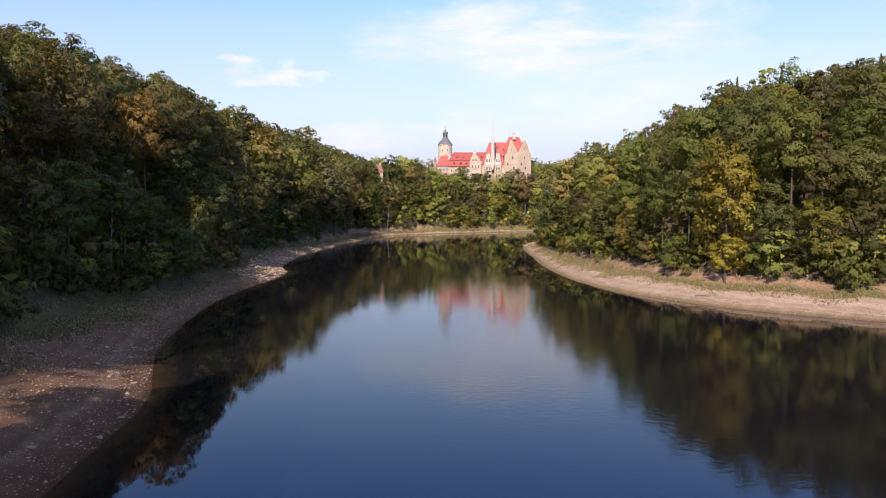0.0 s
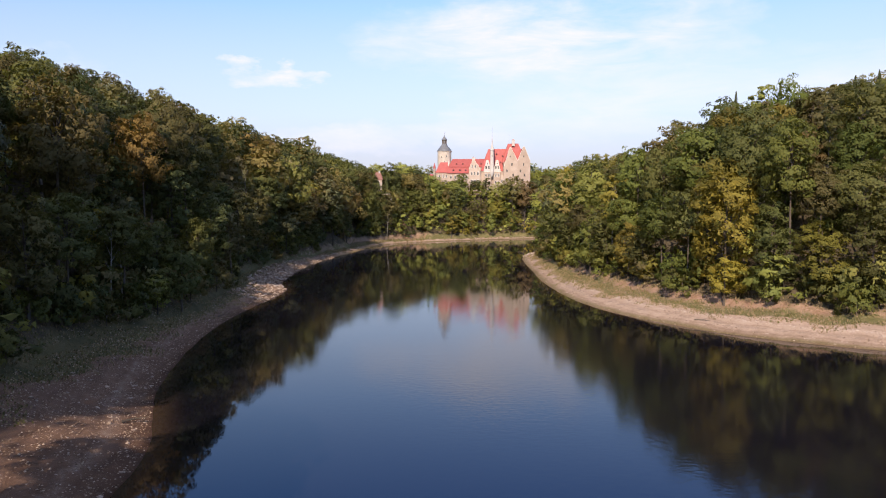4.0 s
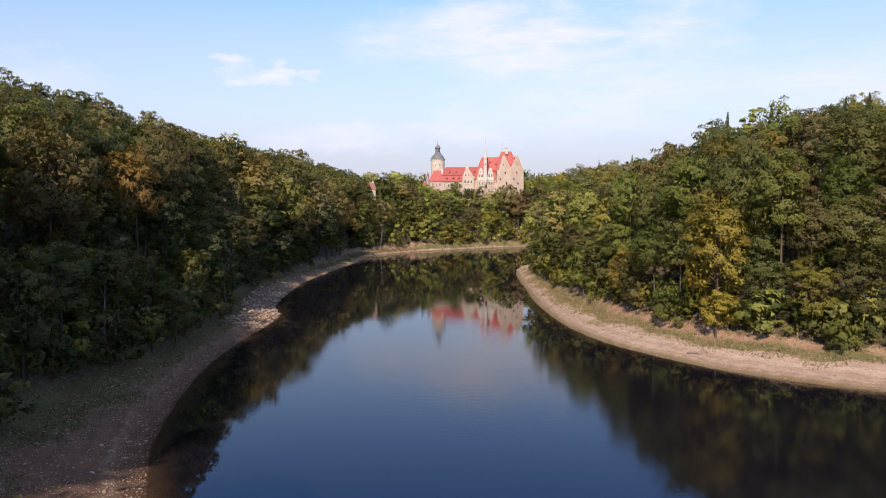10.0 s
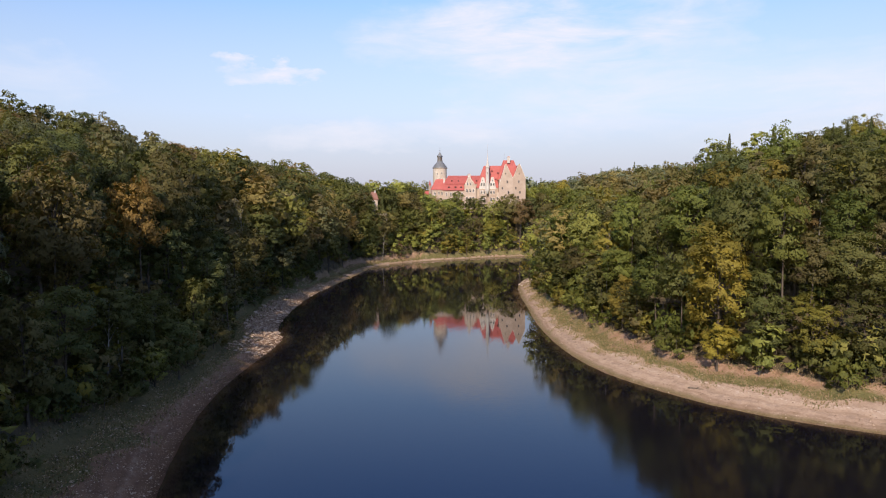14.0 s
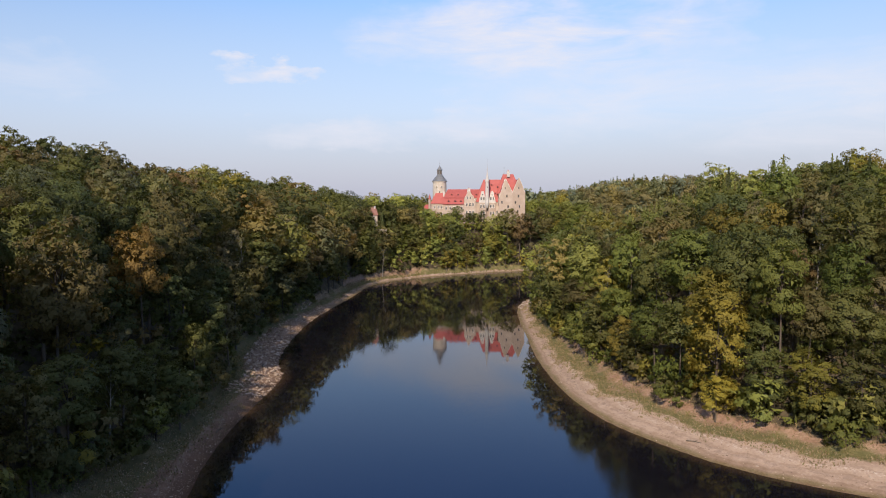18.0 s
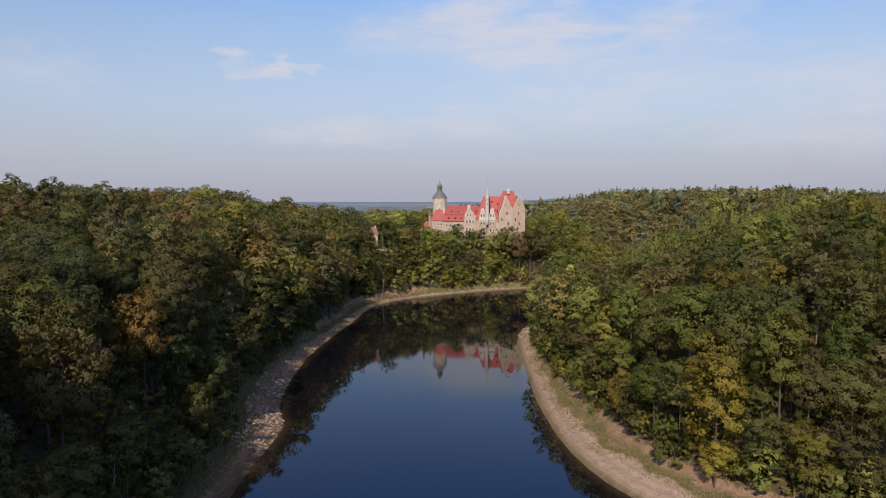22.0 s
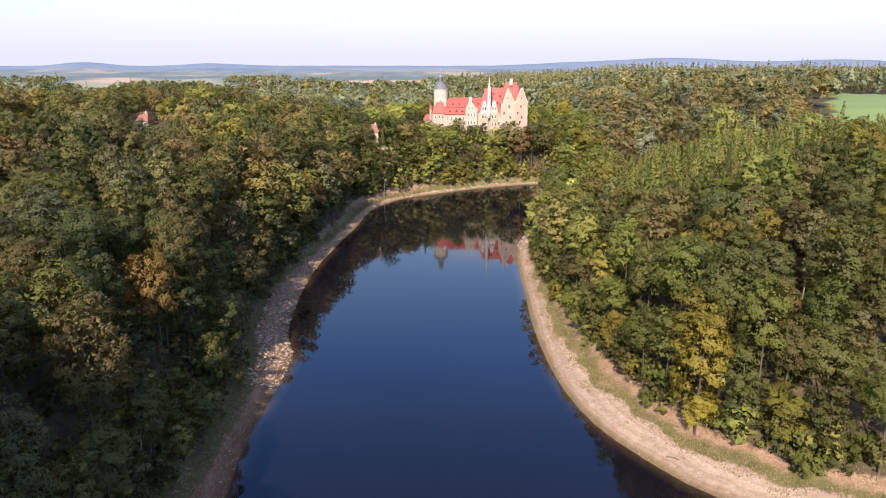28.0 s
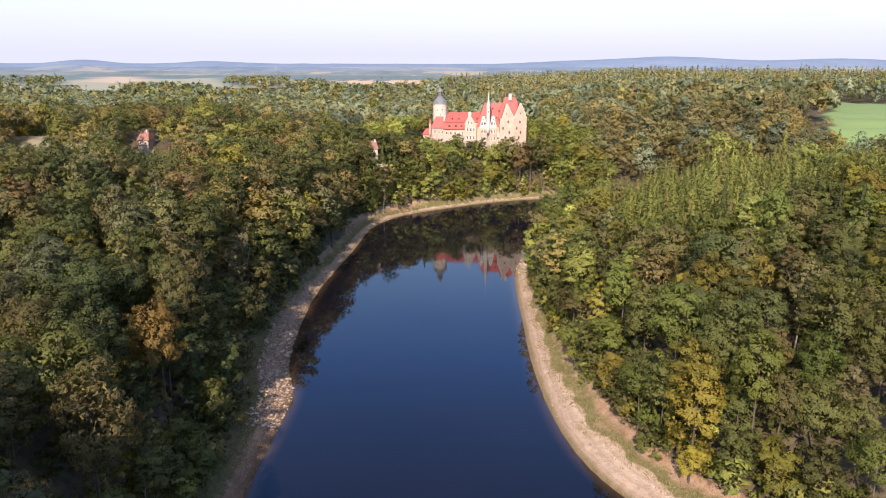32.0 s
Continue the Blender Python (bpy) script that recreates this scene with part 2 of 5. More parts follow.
BARK_PALE = plain("pale_bark", (0.15, 0.135, 0.11), (0.36, 0.33, 0.28), 0.9, 0.85, 0.2, 0.5, 6)


def ground_material():
    m = Mat("ground", 0.95, 0.15)
    big, mid, fine = m.noise(0.05, 5), m.noise(0.4, 6, 0.65), m.noise(3.0, 5, 0.7)
    grit = m.noise(11.0, 3, 0.7)
    soil = m.ramp(mid, [(0.3, (0.045, 0.035, 0.022)), (0.7, (0.11, 0.085, 0.05))])
    sand = m.ramp(m.math("ADD", m.math("MULTIPLY", mid, 0.5), m.math("MULTIPLY", fine, 0.5)), [(0.3, (0.25, 0.172, 0.122)), (0.52, (0.37, 0.268, 0.195)), (0.72, (0.47, 0.362, 0.280))])
    mud = m.ramp(m.math("ADD", m.math("MULTIPLY", mid, 0.5), m.math("MULTIPLY", grit, 0.5)), [(0.3, (0.078, 0.045, 0.030)), (0.55, (0.148, 0.086, 0.055)), (0.75, (0.28, 0.200, 0.138))])
    grass = m.ramp(m.math("ADD", m.math("MULTIPLY", mid, 0.6), m.math("MULTIPLY", fine, 0.4)), [(0.36, (0.080, 0.078, 0.026)), (0.54, (0.145, 0.126, 0.052)), (0.70, (0.25, 0.185, 0.108))])
    dry = m.ramp(m.math("ADD", m.math("MULTIPLY", mid, 0.5), m.math("MULTIPLY", fine, 0.5)), [(0.32, (0.16, 0.085, 0.052)), (0.5, (0.29, 0.180, 0.120)), (0.68, (0.42, 0.30, 0.215))])
    inland = m.math("ADD", m.attr("inland"), m.math("MULTIPLY", m.math("SUBTRACT", m.noise(0.24, 5, 0.65), 0.5), 10.0))
    grass = m.mix(m.math("MULTIPLY", m.math("DIVIDE", m.math("SUBTRACT", inland, 2.2), 2.2, True), m.math("SUBTRACT", 1.0, m.math("MULTIPLY", m.attr("muddy"), 0.8))), grass, dry)                 # dead rusty weeds behind the green strip
    grass = m.mix(m.math("MULTIPLY", m.attr("muddy"), 0.75), grass, m.ramp(m.math("ADD", m.math("MULTIPLY", mid, 0.5), m.math("MULTIPLY", fine, 0.5)), [(0.35, (0.032, 0.036, 0.014)), (0.55, (0.075, 0.065, 0.028)), (0.72, (0.135, 0.095, 0.052))]))    # rank green of the left bank, its colour darkened further for the shade there
    shore = m.mix(m.attr("muddy"), sand, mud)
    reach = m.math("ADD", m.attr("shore"), m.math("MULTIPLY", m.math("SUBTRACT", m.noise(0.12, 4, 0.6), 0.5), 3.2))
    lines = m.math("SINE", m.math("ADD", m.math("MULTIPLY", reach, 3.1), m.math("MULTIPLY", mid, 3.0)))    # old strand lines
    shore = m.mix(m.math("MULTIPLY", m.math("MULTIPLY", m.math("SUBTRACT", lines, 0.25, True), big), 1.0), shore, m.mix(1.0, shore, (0.62, 0.57, 0.53), "MULTIPLY"))
    ridge_ = m.math("SUBTRACT", 1.0, m.math("DIVIDE", m.math("ABSOLUTE", m.math("SUBTRACT", reach, 3.4)), 0.75), True)        # a broken ridge of darker gravel
    broken = m.ramp(m.noise(0.9, 4, 0.7), [(0.42, (0, 0, 0)), (0.58, (1, 1, 1))])
    shore = m.mix(m.math("MULTIPLY", m.math("MULTIPLY", ridge_, broken), 0.75), shore, m.ramp(grit, [(0.35, (0.13, 0.085, 0.062)), (0.65, (0.30, 0.225, 0.17))]))
    pale = m.math("SUBTRACT", 1.0, m.math("DIVIDE", m.math("ABSOLUTE", m.math("SUBTRACT", reach, 5.6)), 0.8), True)           # and one of washed pale pebbles
    shore = m.mix(m.math("MULTIPLY", m.math("MULTIPLY", pale, m.ramp(m.noise(2.6, 3, 0.7), [(0.5, (0, 0, 0)), (0.6, (1, 1, 1))])), m.math("MULTIPLY", m.math("SUBTRACT", 1.0, m.attr("muddy"), True), 0.7)), shore, (0.56, 0.48, 0.40))
    wob = m.math("MULTIPLY", m.math("SUBTRACT", m.math("ADD", m.math("MULTIPLY", mid, 0.6), m.math("MULTIPLY", m.noise(0.13, 4, 0.6), 0.4)), 0.5), 1.7)
    g = m.math("ADD", m.attr("grass"), wob)
    s = m.math("ADD", m.attr("beach"), m.math("MULTIPLY", wob, 0.7))
    c = m.mix(m.ramp(g, [(0.4, (0, 0, 0)), (0.6, (1, 1, 1))]), soil, grass)
    c = m.mix(m.ramp(s, [(0.42, (0, 0, 0)), (0.58, (1, 1, 1))]), c, shore)
    c = m.mix(m.attr("wet"), c, m.mix(1.0, c, (0.44, 0.36, 0.29), "MULTIPLY"))
    slime = m.math("SUBTRACT", 1.0, m.math("DIVIDE", m.math("ABSOLUTE", m.math("SUBTRACT", reach, 0.5)), 1.1), True)            # olive weed left at the waterline
    c = m.mix(m.math("MULTIPLY", m.math("MULTIPLY", slime, m.math("SUBTRACT", 1.0, m.attr("muddy"), True)), 0.7), c, m.ramp(fine, [(0.35, (0.085, 0.075, 0.026)), (0.65, (0.19, 0.155, 0.065))]))
    c = m.mix(m.attr("field"), c, m.attr("fieldcol", "Color"))
    m.color(c)
    m.bump(m.math("ADD", m.math("MULTIPLY", mid, 0.5), m.math("MULTIPLY", fine, 0.35)), 0.8, 0.5)
    return m.m


def water_material():
    m = Mat("lake_water", 0.02, 0.5)
    m.b.inputs["IOR"].default_value = 1.333
    v = m.coord("World")
    c = m.ramp(m.noise(0.02, 3, vec=v), [(0.3, (0.0045, 0.0042, 0.0065)), (0.7, (0.0070, 0.0064, 0.0090))])
    shallow = m.math("POWER", m.math("SUBTRACT", 1.0, m.math("DIVIDE", m.attr("depth"), 0.7), True), 1.6)
    c = m.mix(m.math("MULTIPLY", shallow, 0.65), c, (0.070, 0.043, 0.024))                              # the bed shows through by the shore
    m.color(c)
    breeze = m.ramp(m.noise(0.018, 3, 0.6, v, (1.0, 0.6, 1.0)), [(0.38, (0.15, 0.15, 0.15)), (0.62, (1, 1, 1))])
    h = m.math("ADD", m.math("MULTIPLY", m.noise(1.7, 3, 0.5, v, (0.7, 1.0, 1.0)), 0.5), m.math("MULTIPLY", m.noise(5.0, 2, 0.5, v), 0.2))
    sep = m.n.new("ShaderNodeSeparateXYZ")
    m.l.new(v, sep.inputs[0])
    open_lake = m.math("DIVIDE", m.math("SUBTRACT", 165.0, sep.outputs[1]), 75.0, True)                # the calm inner bay, the ruffled open lake
    sheltered = m.math("ADD", 0.12, m.math("MULTIPLY", m.math("DIVIDE", m.math("SUBTRACT", m.attr("depth"), 1.3), 2.6, True), 1.25))    # wind reaches the middle of the lake
    m.bump(m.math("MULTIPLY", m.math("MULTIPLY", h, m.math("MULTIPLY", breeze, sheltered)), m.math("ADD", 0.22, m.math("MULTIPLY", open_lake, 0.42))), 0.16, 0.20)
    return m.m


GROUND, WATER = ground_material(), water_material()


# ---------------------------------------------------------------- mesh helpers
def link(name, mesh, material=None, parent=None, label=""):
    ob = new(name, mesh)
    if material is not None and len(mesh.materials) == 0:
        mesh.materials.append(material)
    if parent is not None:
        ob.parent = parent
    return tagged(ob, label)


def part(name, bm, material, parent=None, label=""):
    mesh = bpy.data.meshes.new(name)
    bm.to_mesh(mesh)
    bm.free()
    return link(name, mesh, material, parent, label)


def raw_mesh(name, verts, faces, size=4, smooth=False, normals=None):
    """A mesh from number arrays: verts (n, 3), faces (m, size)."""
    verts, faces = np.asarray(verts, np.float32), np.asarray(faces, np.int32)
    mesh = bpy.data.meshes.new(name)
    mesh.vertices.add(len(verts))
    mesh.vertices.foreach_set("co", verts.ravel())
    mesh.loops.add(faces.size)
    mesh.loops.foreach_set("vertex_index", faces.ravel())
    mesh.polygons.add(len(faces))
    mesh.polygons.foreach_set("loop_start", np.arange(0, faces.size, size, dtype=np.int32))
    if smooth:
        mesh.polygons.foreach_set("use_smooth", np.ones(len(faces), bool))
    mesh.update(calc_edges=True)
    if normals is not None:                                    # rounded shading over a clump of leaves
        mesh.polygons.foreach_set("use_smooth", np.ones(len(faces), bool))
        mesh.attributes.new("custom_normal", "FLOAT_VECTOR", "POINT").data.foreach_set("vector", np.asarray(normals, np.float32).ravel())
    return mesh


def box(bm, x0, x1, y0, y1, z0, z1):
    v = [bm.verts.new(p) for p in ((x0, y0, z0), (x1, y0, z0), (x1, y1, z0), (x0, y1, z0), (x0, y0, z1), (x1, y0, z1), (x1, y1, z1), (x0, y1, z1))]
    for f in ((3, 2, 1, 0), (4, 5, 6, 7), (0, 1, 5, 4), (1, 2, 6, 5), (2, 3, 7, 6), (3, 0, 4, 7)):
        bm.faces.new([v[i] for i in f])
    return bm


def boxes(*dims):
    bm = bmesh.new()
    for d in dims:
        box(bm, *d)
    return bm


def prism(bm, outline, y0, y1):
    """An upright slab: outline in (x, z), counter-clockwise as seen from -y."""
    a = [bm.verts.new((x, y0, z)) for x, z in outline]
    b = [bm.verts.new((x, y1, z)) for x, z in outline]
    n = len(outline)
    bm.faces.new(a)
    bm.faces.new(b[::-1])
    for i in range(n):
        bm.faces.new((a[(i + 1) % n], a[i], b[i], b[(i + 1) % n]))
    return bm


def lathe(bm, x, y, profile, n=20):
    """A turned body from (radius, z) pairs, from the bottom up."""
    rings = []
    for r, z in profile:
        rings.append([bm.verts.new((x + r * math.cos(2 * math.pi * i / n), y + r * math.sin(2 * math.pi * i / n), z)) for i in range(n)])
    for a, b in zip(rings, rings[1:]):
        for i in range(n):
            bm.faces.new((a[i], a[(i + 1) % n], b[(i + 1) % n], b[i]))
    bm.faces.new(rings[0][::-1])
    bm.faces.new(rings[-1])
    return bm


def thing(name, at=(0, 0, 0), label="", category="", group="", kind=""):
    ob = new(name)
    ob.location = at
    ob.empty_display_size = 0.5
    return tagged(ob, label, category, group, kind)


# ---------------------------------------------------------------- the lie of the land
SHORE_LEFT = [(-60, -900), (-40, -300), (-26, -120), (-17, -40), (-18.5, 10), (-20.5, 30), (-21.4, 40), (-22.6, 54), (-26.6, 64), (-30.2, 74), (-34.4, 97), (-36, 116), (-35.6, 134), (-34.6, 152), (-35.0, 159), (-39.0, 170), (-41.6, 192), (-42.2, 232), (-38.5, 265), (-34.4, 297), (-33, 322), (-27, 342), (-15.5, 359), (7.6, 375), (26, 387), (53, 398), (90, 404), (160, 402), (300, 400), (700, 420)]
SHORE_RIGHT = [(700, 360), (300, 335), (160, 330), (95, 324), (62, 312), (43, 297), (33.5, 277), (28.5, 255), (26.7, 230), (26.0, 205), (24.8, 180), (25.0, 160), (26.2, 142), (29.0, 127.5), (34.0, 116), (43.5, 101.5), (58, 91), (82, 78), (120, 62), (170, 30), (230, -60), (300, -300), (420, -900)]
LAKE = np.array(SHORE_LEFT + SHORE_RIGHT, float)


def smooth_line(p, times=2):
    """Chaikin's corner cutting for a closed line."""
    for _ in range(times):
        q = np.roll(p, -1, 0)
        p = np.stack((0.75 * p + 0.25 * q, 0.25 * p + 0.75 * q), 1).reshape(-1, 2)
    return p


LAKE = smooth_line(LAKE, 1)


def shore_distance(x, y):
    """Metres from the waterline, negative over the lake."""
    x, y = np.asarray(x, float), np.asarray(y, float)
    best = np.full(x.shape, 1e9)
    inside = np.zeros(x.shape, bool)
    for (ax, ay), (bx, by) in zip(LAKE, np.roll(LAKE, -1, 0)):
        dx, dy = bx - ax, by - ay
        k = np.clip(((x - ax) * dx + (y - ay) * dy) / (dx * dx + dy * dy + 1e-9), 0, 1)
        best = np.minimum(best, np.hypot(x - ax - k * dx, y - ay - k * dy))
        if ay != by:
            inside ^= ((ay > y) != (by > y)) & (x < ax + (y - ay) / (by - ay) * dx)
    return np.where(inside, -best, best)


def waves(x, y, seed, size, octaves=4):
    """Smooth unevenness from a few crossed sines, about -1 to 1."""
    r = np.random.RandomState(seed)
    z, amp, tot = 0.0, 1.0, 0.0
    for o in range(octaves):
        for _ in range(3):
            a, ph = r.rand() * 6.283, r.rand() * 6.283
            f = 6.283 / size * (0.8 + 0.4 * r.rand())
            z = z + amp * np.sin((x * math.cos(a) + y * math.sin(a)) * f + ph)
        tot += amp * 1.7
        amp, size = amp * 0.55, size * 0.47
    return z / tot


def bank_widths(x, y):
    """Widths of the bare beach and of beach and grass together, along the shore."""
    left = x < -8
    ys = [0, 45, 60, 72, 90, 110, 140, 157, 175, 205, 250, 320, 380]
    bl = np.interp(y, ys, [14, 14, 12.5, 9, 6, 4, 4.5, 8, 7, 6.5, 4, 3.5, 3.5])
    tl = np.interp(y, ys, [17, 16, 14.5, 13, 10, 8, 8, 11.5, 10, 7, 5, 8.5, 7])
    far = y > 330
    br = np.where(far, 3.5, np.interp(y, [70, 100, 140, 180, 230, 280], [8.5, 8, 6.5, 5.0, 4.5, 4]))
    tr = np.where(far, 3.6, np.interp(y, [70, 100, 140, 180, 230, 280], [13, 12, 10.5, 8, 6.5, 5.5]))
    b, t = np.where(left, bl, br), np.where(left, tl, tr)
    b = b * (1 + 0.20 * waves(x, y, 61, 17, 2))
    return b, np.maximum(b + 0.8, t + 1.3 * waves(x, y, 62, 22, 2))


def land(x, y):
    """Height of the ground, and the shares of beach, grass and mud."""
    x, y = np.asarray(x, float), np.asarray(y, float)
    d = shore_distance(x, y)
    bw, tw = bank_widths(x, y)
    wob = waves(x, y, 5, 26, 3)
    up = np.clip(d, 0, None)
    bank = 0.25 * np.minimum(up, bw) + 0.17 * np.clip(up - bw, 0, np.maximum(tw - bw, 0.5))
    beyond = np.clip(up - tw, 0, None)
    side = np.clip((x - 0.05 * np.maximum(y, 0)) / (0.18 * np.maximum(y, 0) + 12), 0, 1)
    top_left = np.interp(y, [0, 255, 350, 600, 1000, 1500, 2200], [34, 33, 25, 15, 5, 3, 3])
    top_right = np.interp(y, [0, 190, 300, 600, 1000, 1500, 2200], [33, 35, 39, 37, 33, 20, 6])
    top = top_left * (1 - side) + top_right * side + 2.5 * waves(x, y, 8, 240, 3)
    near_castle = np.exp(-(((x - 8) / 72) ** 2 + ((y - 424) / 52) ** 4))
    slope = 0.64 + np.interp(y, [60, 150, 205], [0.25, 0.38, 0.6]) * (1 - side) + 1.0 * near_castle
    top = top * (1 - near_castle) + 24.5 * near_castle
    top = np.maximum(top, 3) + 15 * np.exp(-((x + 172) / 75) ** 4 - ((y - 358) / 38) ** 2) - 19 * np.exp(-((x + 128) / 62) ** 4 - ((y - 262) / 42) ** 2)
    hill = top * np.tanh(slope * beyond / top)
    z = bank + hill + wob * np.clip(beyond / 12, 0, 1) * 1.3 + 0.12 * waves(x, y, 3, 7, 3) * np.clip(up / 3, 0, 1)
    z = np.where(d < 0, np.maximum(0.22 * d, -5.0), z)
    beach = np.clip(0.5 + (bw - d) / 3.0, 0, 1)
    grass = np.clip(0.5 + (tw + 1.5 - d) / 3.0, 0, 1)
    muddy = np.where(x < -8, np.interp(y, [40, 120, 190, 260, 330], [1, 0.9, 0.7, 0.35, 0.1]), np.interp(y, [60, 90, 120], [0.35, 0.15, 0.0]))
    wet = np.clip(1.15 - d / 1.8, 0, 1)
    return z, d, tw, beach, grass, muddy, wet


def steps(fine0, fine1, step, far0, far1, growth=1.16):
    mid = list(np.arange(fine0, fine1 + 1e-6, step))
    lo, hi, s = [fine0], [fine1], step
    while lo[-1] > far0 or hi[-1] < far1:
        s *= growth
        if lo[-1] > far0:
            lo.append(max(lo[-1] - s, far0))
        if hi[-1] < far1:
            hi.append(min(hi[-1] + s, far1))
    return np.array(lo[:0:-1] + mid + hi[1:])


gx, gy = steps(-110, 120, 1.6, -4900, 4900, 1.055), steps(20, 420, 2.0, -1500, 4900, 1.05)
GX, GY = np.meshgrid(gx, gy)
gz, gd, gt, gbeach, ggrass, gmud, gwet = land(GX, GY)

# open fields and clearings: centre, half sizes, turn, colour
FIELDS = [((356, 528), (60, 130), -29, (0.15, 0.21, 0.08)), ((-760, 1900), (210, 430), 20, (0.25, 0.245, 0.175)), ((-985, 2250), (70, 300), 23, (0.38, 0.29, 0.22)), ((-195, 2000), (215, 175), 4, (0.42, 0.30, 0.20)), ((-192, 344), (8, 18), 8, (0.20, 0.17, 0.11)), ((-352, 600), (46, 46), 5, (0.38, 0.32, 0.17)), ((-133, 323), (4, 9), 20, (0.24, 0.19, 0.12)), ((-18.5, 366), (1.8, 5), 25, (0.25, 0.150, 0.090))]


def field_share(x, y):
    share, col = np.zeros(np.shape(x)), np.zeros((*np.shape(x), 3))
    for (cx, cy), (hx, hy), a, c in FIELDS:
        ca, sa = math.cos(radians(a)), math.sin(radians(a))
        u, v = ((x - cx) * ca + (y - cy) * sa) / hx, (-(x - cx) * sa + (y - cy) * ca) / hy
        inside = np.maximum(np.abs(u), np.abs(v)) + 0.08 * waves(x, y, 21, 60, 2) < 1
        share = np.where(inside, 1.0, share)
        col = np.where(inside[..., None], np.array(c), col)
    # the open country beyond the woods: a patchwork of stubble, meadow and ploughland
    rx, ry = x * 0.96 + y * 0.28, y * 0.96 - x * 0.28
    cell = np.floor(rx / 230.0 + 0.3 * waves(x, y, 90, 900, 1)) * 7 + np.floor(ry / 330.0) * 3
    plain_ = (y > 1240 + 90 * waves(x, y, 92, 300, 2)) & (y < 1880 + 100 * waves(x, y, 93, 500, 2)) & (x < 60 + 0.02 * y) & (waves(x, y, 91, 420, 3) < 0.2) & (share < 0.5)
    tones = np.array(((0.22, 0.17, 0.135), (0.15, 0.15, 0.115), (0.20, 0.165, 0.13), (0.235, 0.185, 0.15), (0.125, 0.14, 0.11)))
    share = np.where(plain_, 1.0, share)
    col = np.where(plain_[..., None], tones[(cell.astype(int) % 5)], col)
    return share, col


gfield, gcol = field_share(GX, GY)
wooded = (GY > 1800) & (gfield < 0.5)              # beyond the single trees the ground wears the woods' colour, paled and blued for haze
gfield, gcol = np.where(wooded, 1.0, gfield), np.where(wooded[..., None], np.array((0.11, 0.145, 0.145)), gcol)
nx, ny = len(gx), len(gy)
idx = np.arange(nx * ny).reshape(ny, nx)
quads = np.stack((idx[:-1, :-1], idx[:-1, 1:], idx[1:, 1:], idx[1:, :-1]), -1).reshape(-1, 4)
mesh = raw_mesh("ground", np.stack((GX, GY, gz), -1).reshape(-1, 3), quads, 4, True)
for key, val in (("beach", gbeach), ("grass", ggrass), ("muddy", gmud), ("wet", gwet), ("field", gfield), ("shore", gd), ("inland", gd - bank_widths(GX, GY)[0])):
    mesh.attributes.new(key, "FLOAT", "POINT").data.foreach_set("value", val.astype(np.float32).ravel())
mesh.attributes.new("fieldcol", "FLOAT_COLOR", "POINT").data.foreach_set("color", np.concatenate((gcol, np.ones((*gcol.shape[:2], 1))), -1).astype(np.float32).ravel())
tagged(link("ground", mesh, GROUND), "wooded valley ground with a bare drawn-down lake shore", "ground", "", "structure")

wx, wy = steps(-48, 84, 1.2, -120, 760), steps(20, 404, 2.0, -950, 460)
WX, WY = np.meshgrid(wx, wy)
wi = np.arange(WX.size).reshape(WX.shape)
wq = np.stack((wi[:-1, :-1], wi[:-1, 1:], wi[1:, 1:], wi[1:, :-1]), -1).reshape(-1, 4)
mesh = raw_mesh("water", np.stack((WX, WY, np.zeros_like(WX)), -1).reshape(-1, 3), wq)
mesh.attributes.new("depth", "FLOAT", "POINT").data.foreach_set("value", (-0.22 * np.minimum(shore_distance(WX, WY), 0)).astype(np.float32).ravel())
tagged(link("water", mesh, WATER), "still dark blue reservoir water with faint ripples", "lake", "", "structure")


def height(x, y):
    return float(land(np.array([x]), np.array([y]))[0][0])


# ---------------------------------------------------------------- trees
def unit(rng, n):
    v = rng.normal(size=(n, 3))
    return v / np.linalg.norm(v, axis=1, keepdims=True)


def sprays(rng, pts, normals, size, slim=0.55, droop=0.0):
    """One ragged three-cornered leaf spray per point, square to its normal."""
    n = len(pts)
    t = np.cross(normals, unit(rng, n))
    t /= np.linalg.norm(t, axis=1, keepdims=True) + 1e-9
    if droop:
        t[:, 2] -= droop
    b = np.cross(normals, t)
    s = (size * (0.6 + 0.8 * rng.rand(n)))[:, None]
    k = rng.uniform(-0.3, 0.3, n)[:, None]
    v = np.stack((pts - t * s * 0.5 + b * s * k, pts + t * s * (0.35 + k) - b * s * slim * 0.7, pts + t * s * (0.35 - k) + b * s * slim * 0.7), 1)
    return v.reshape(-1, 3)


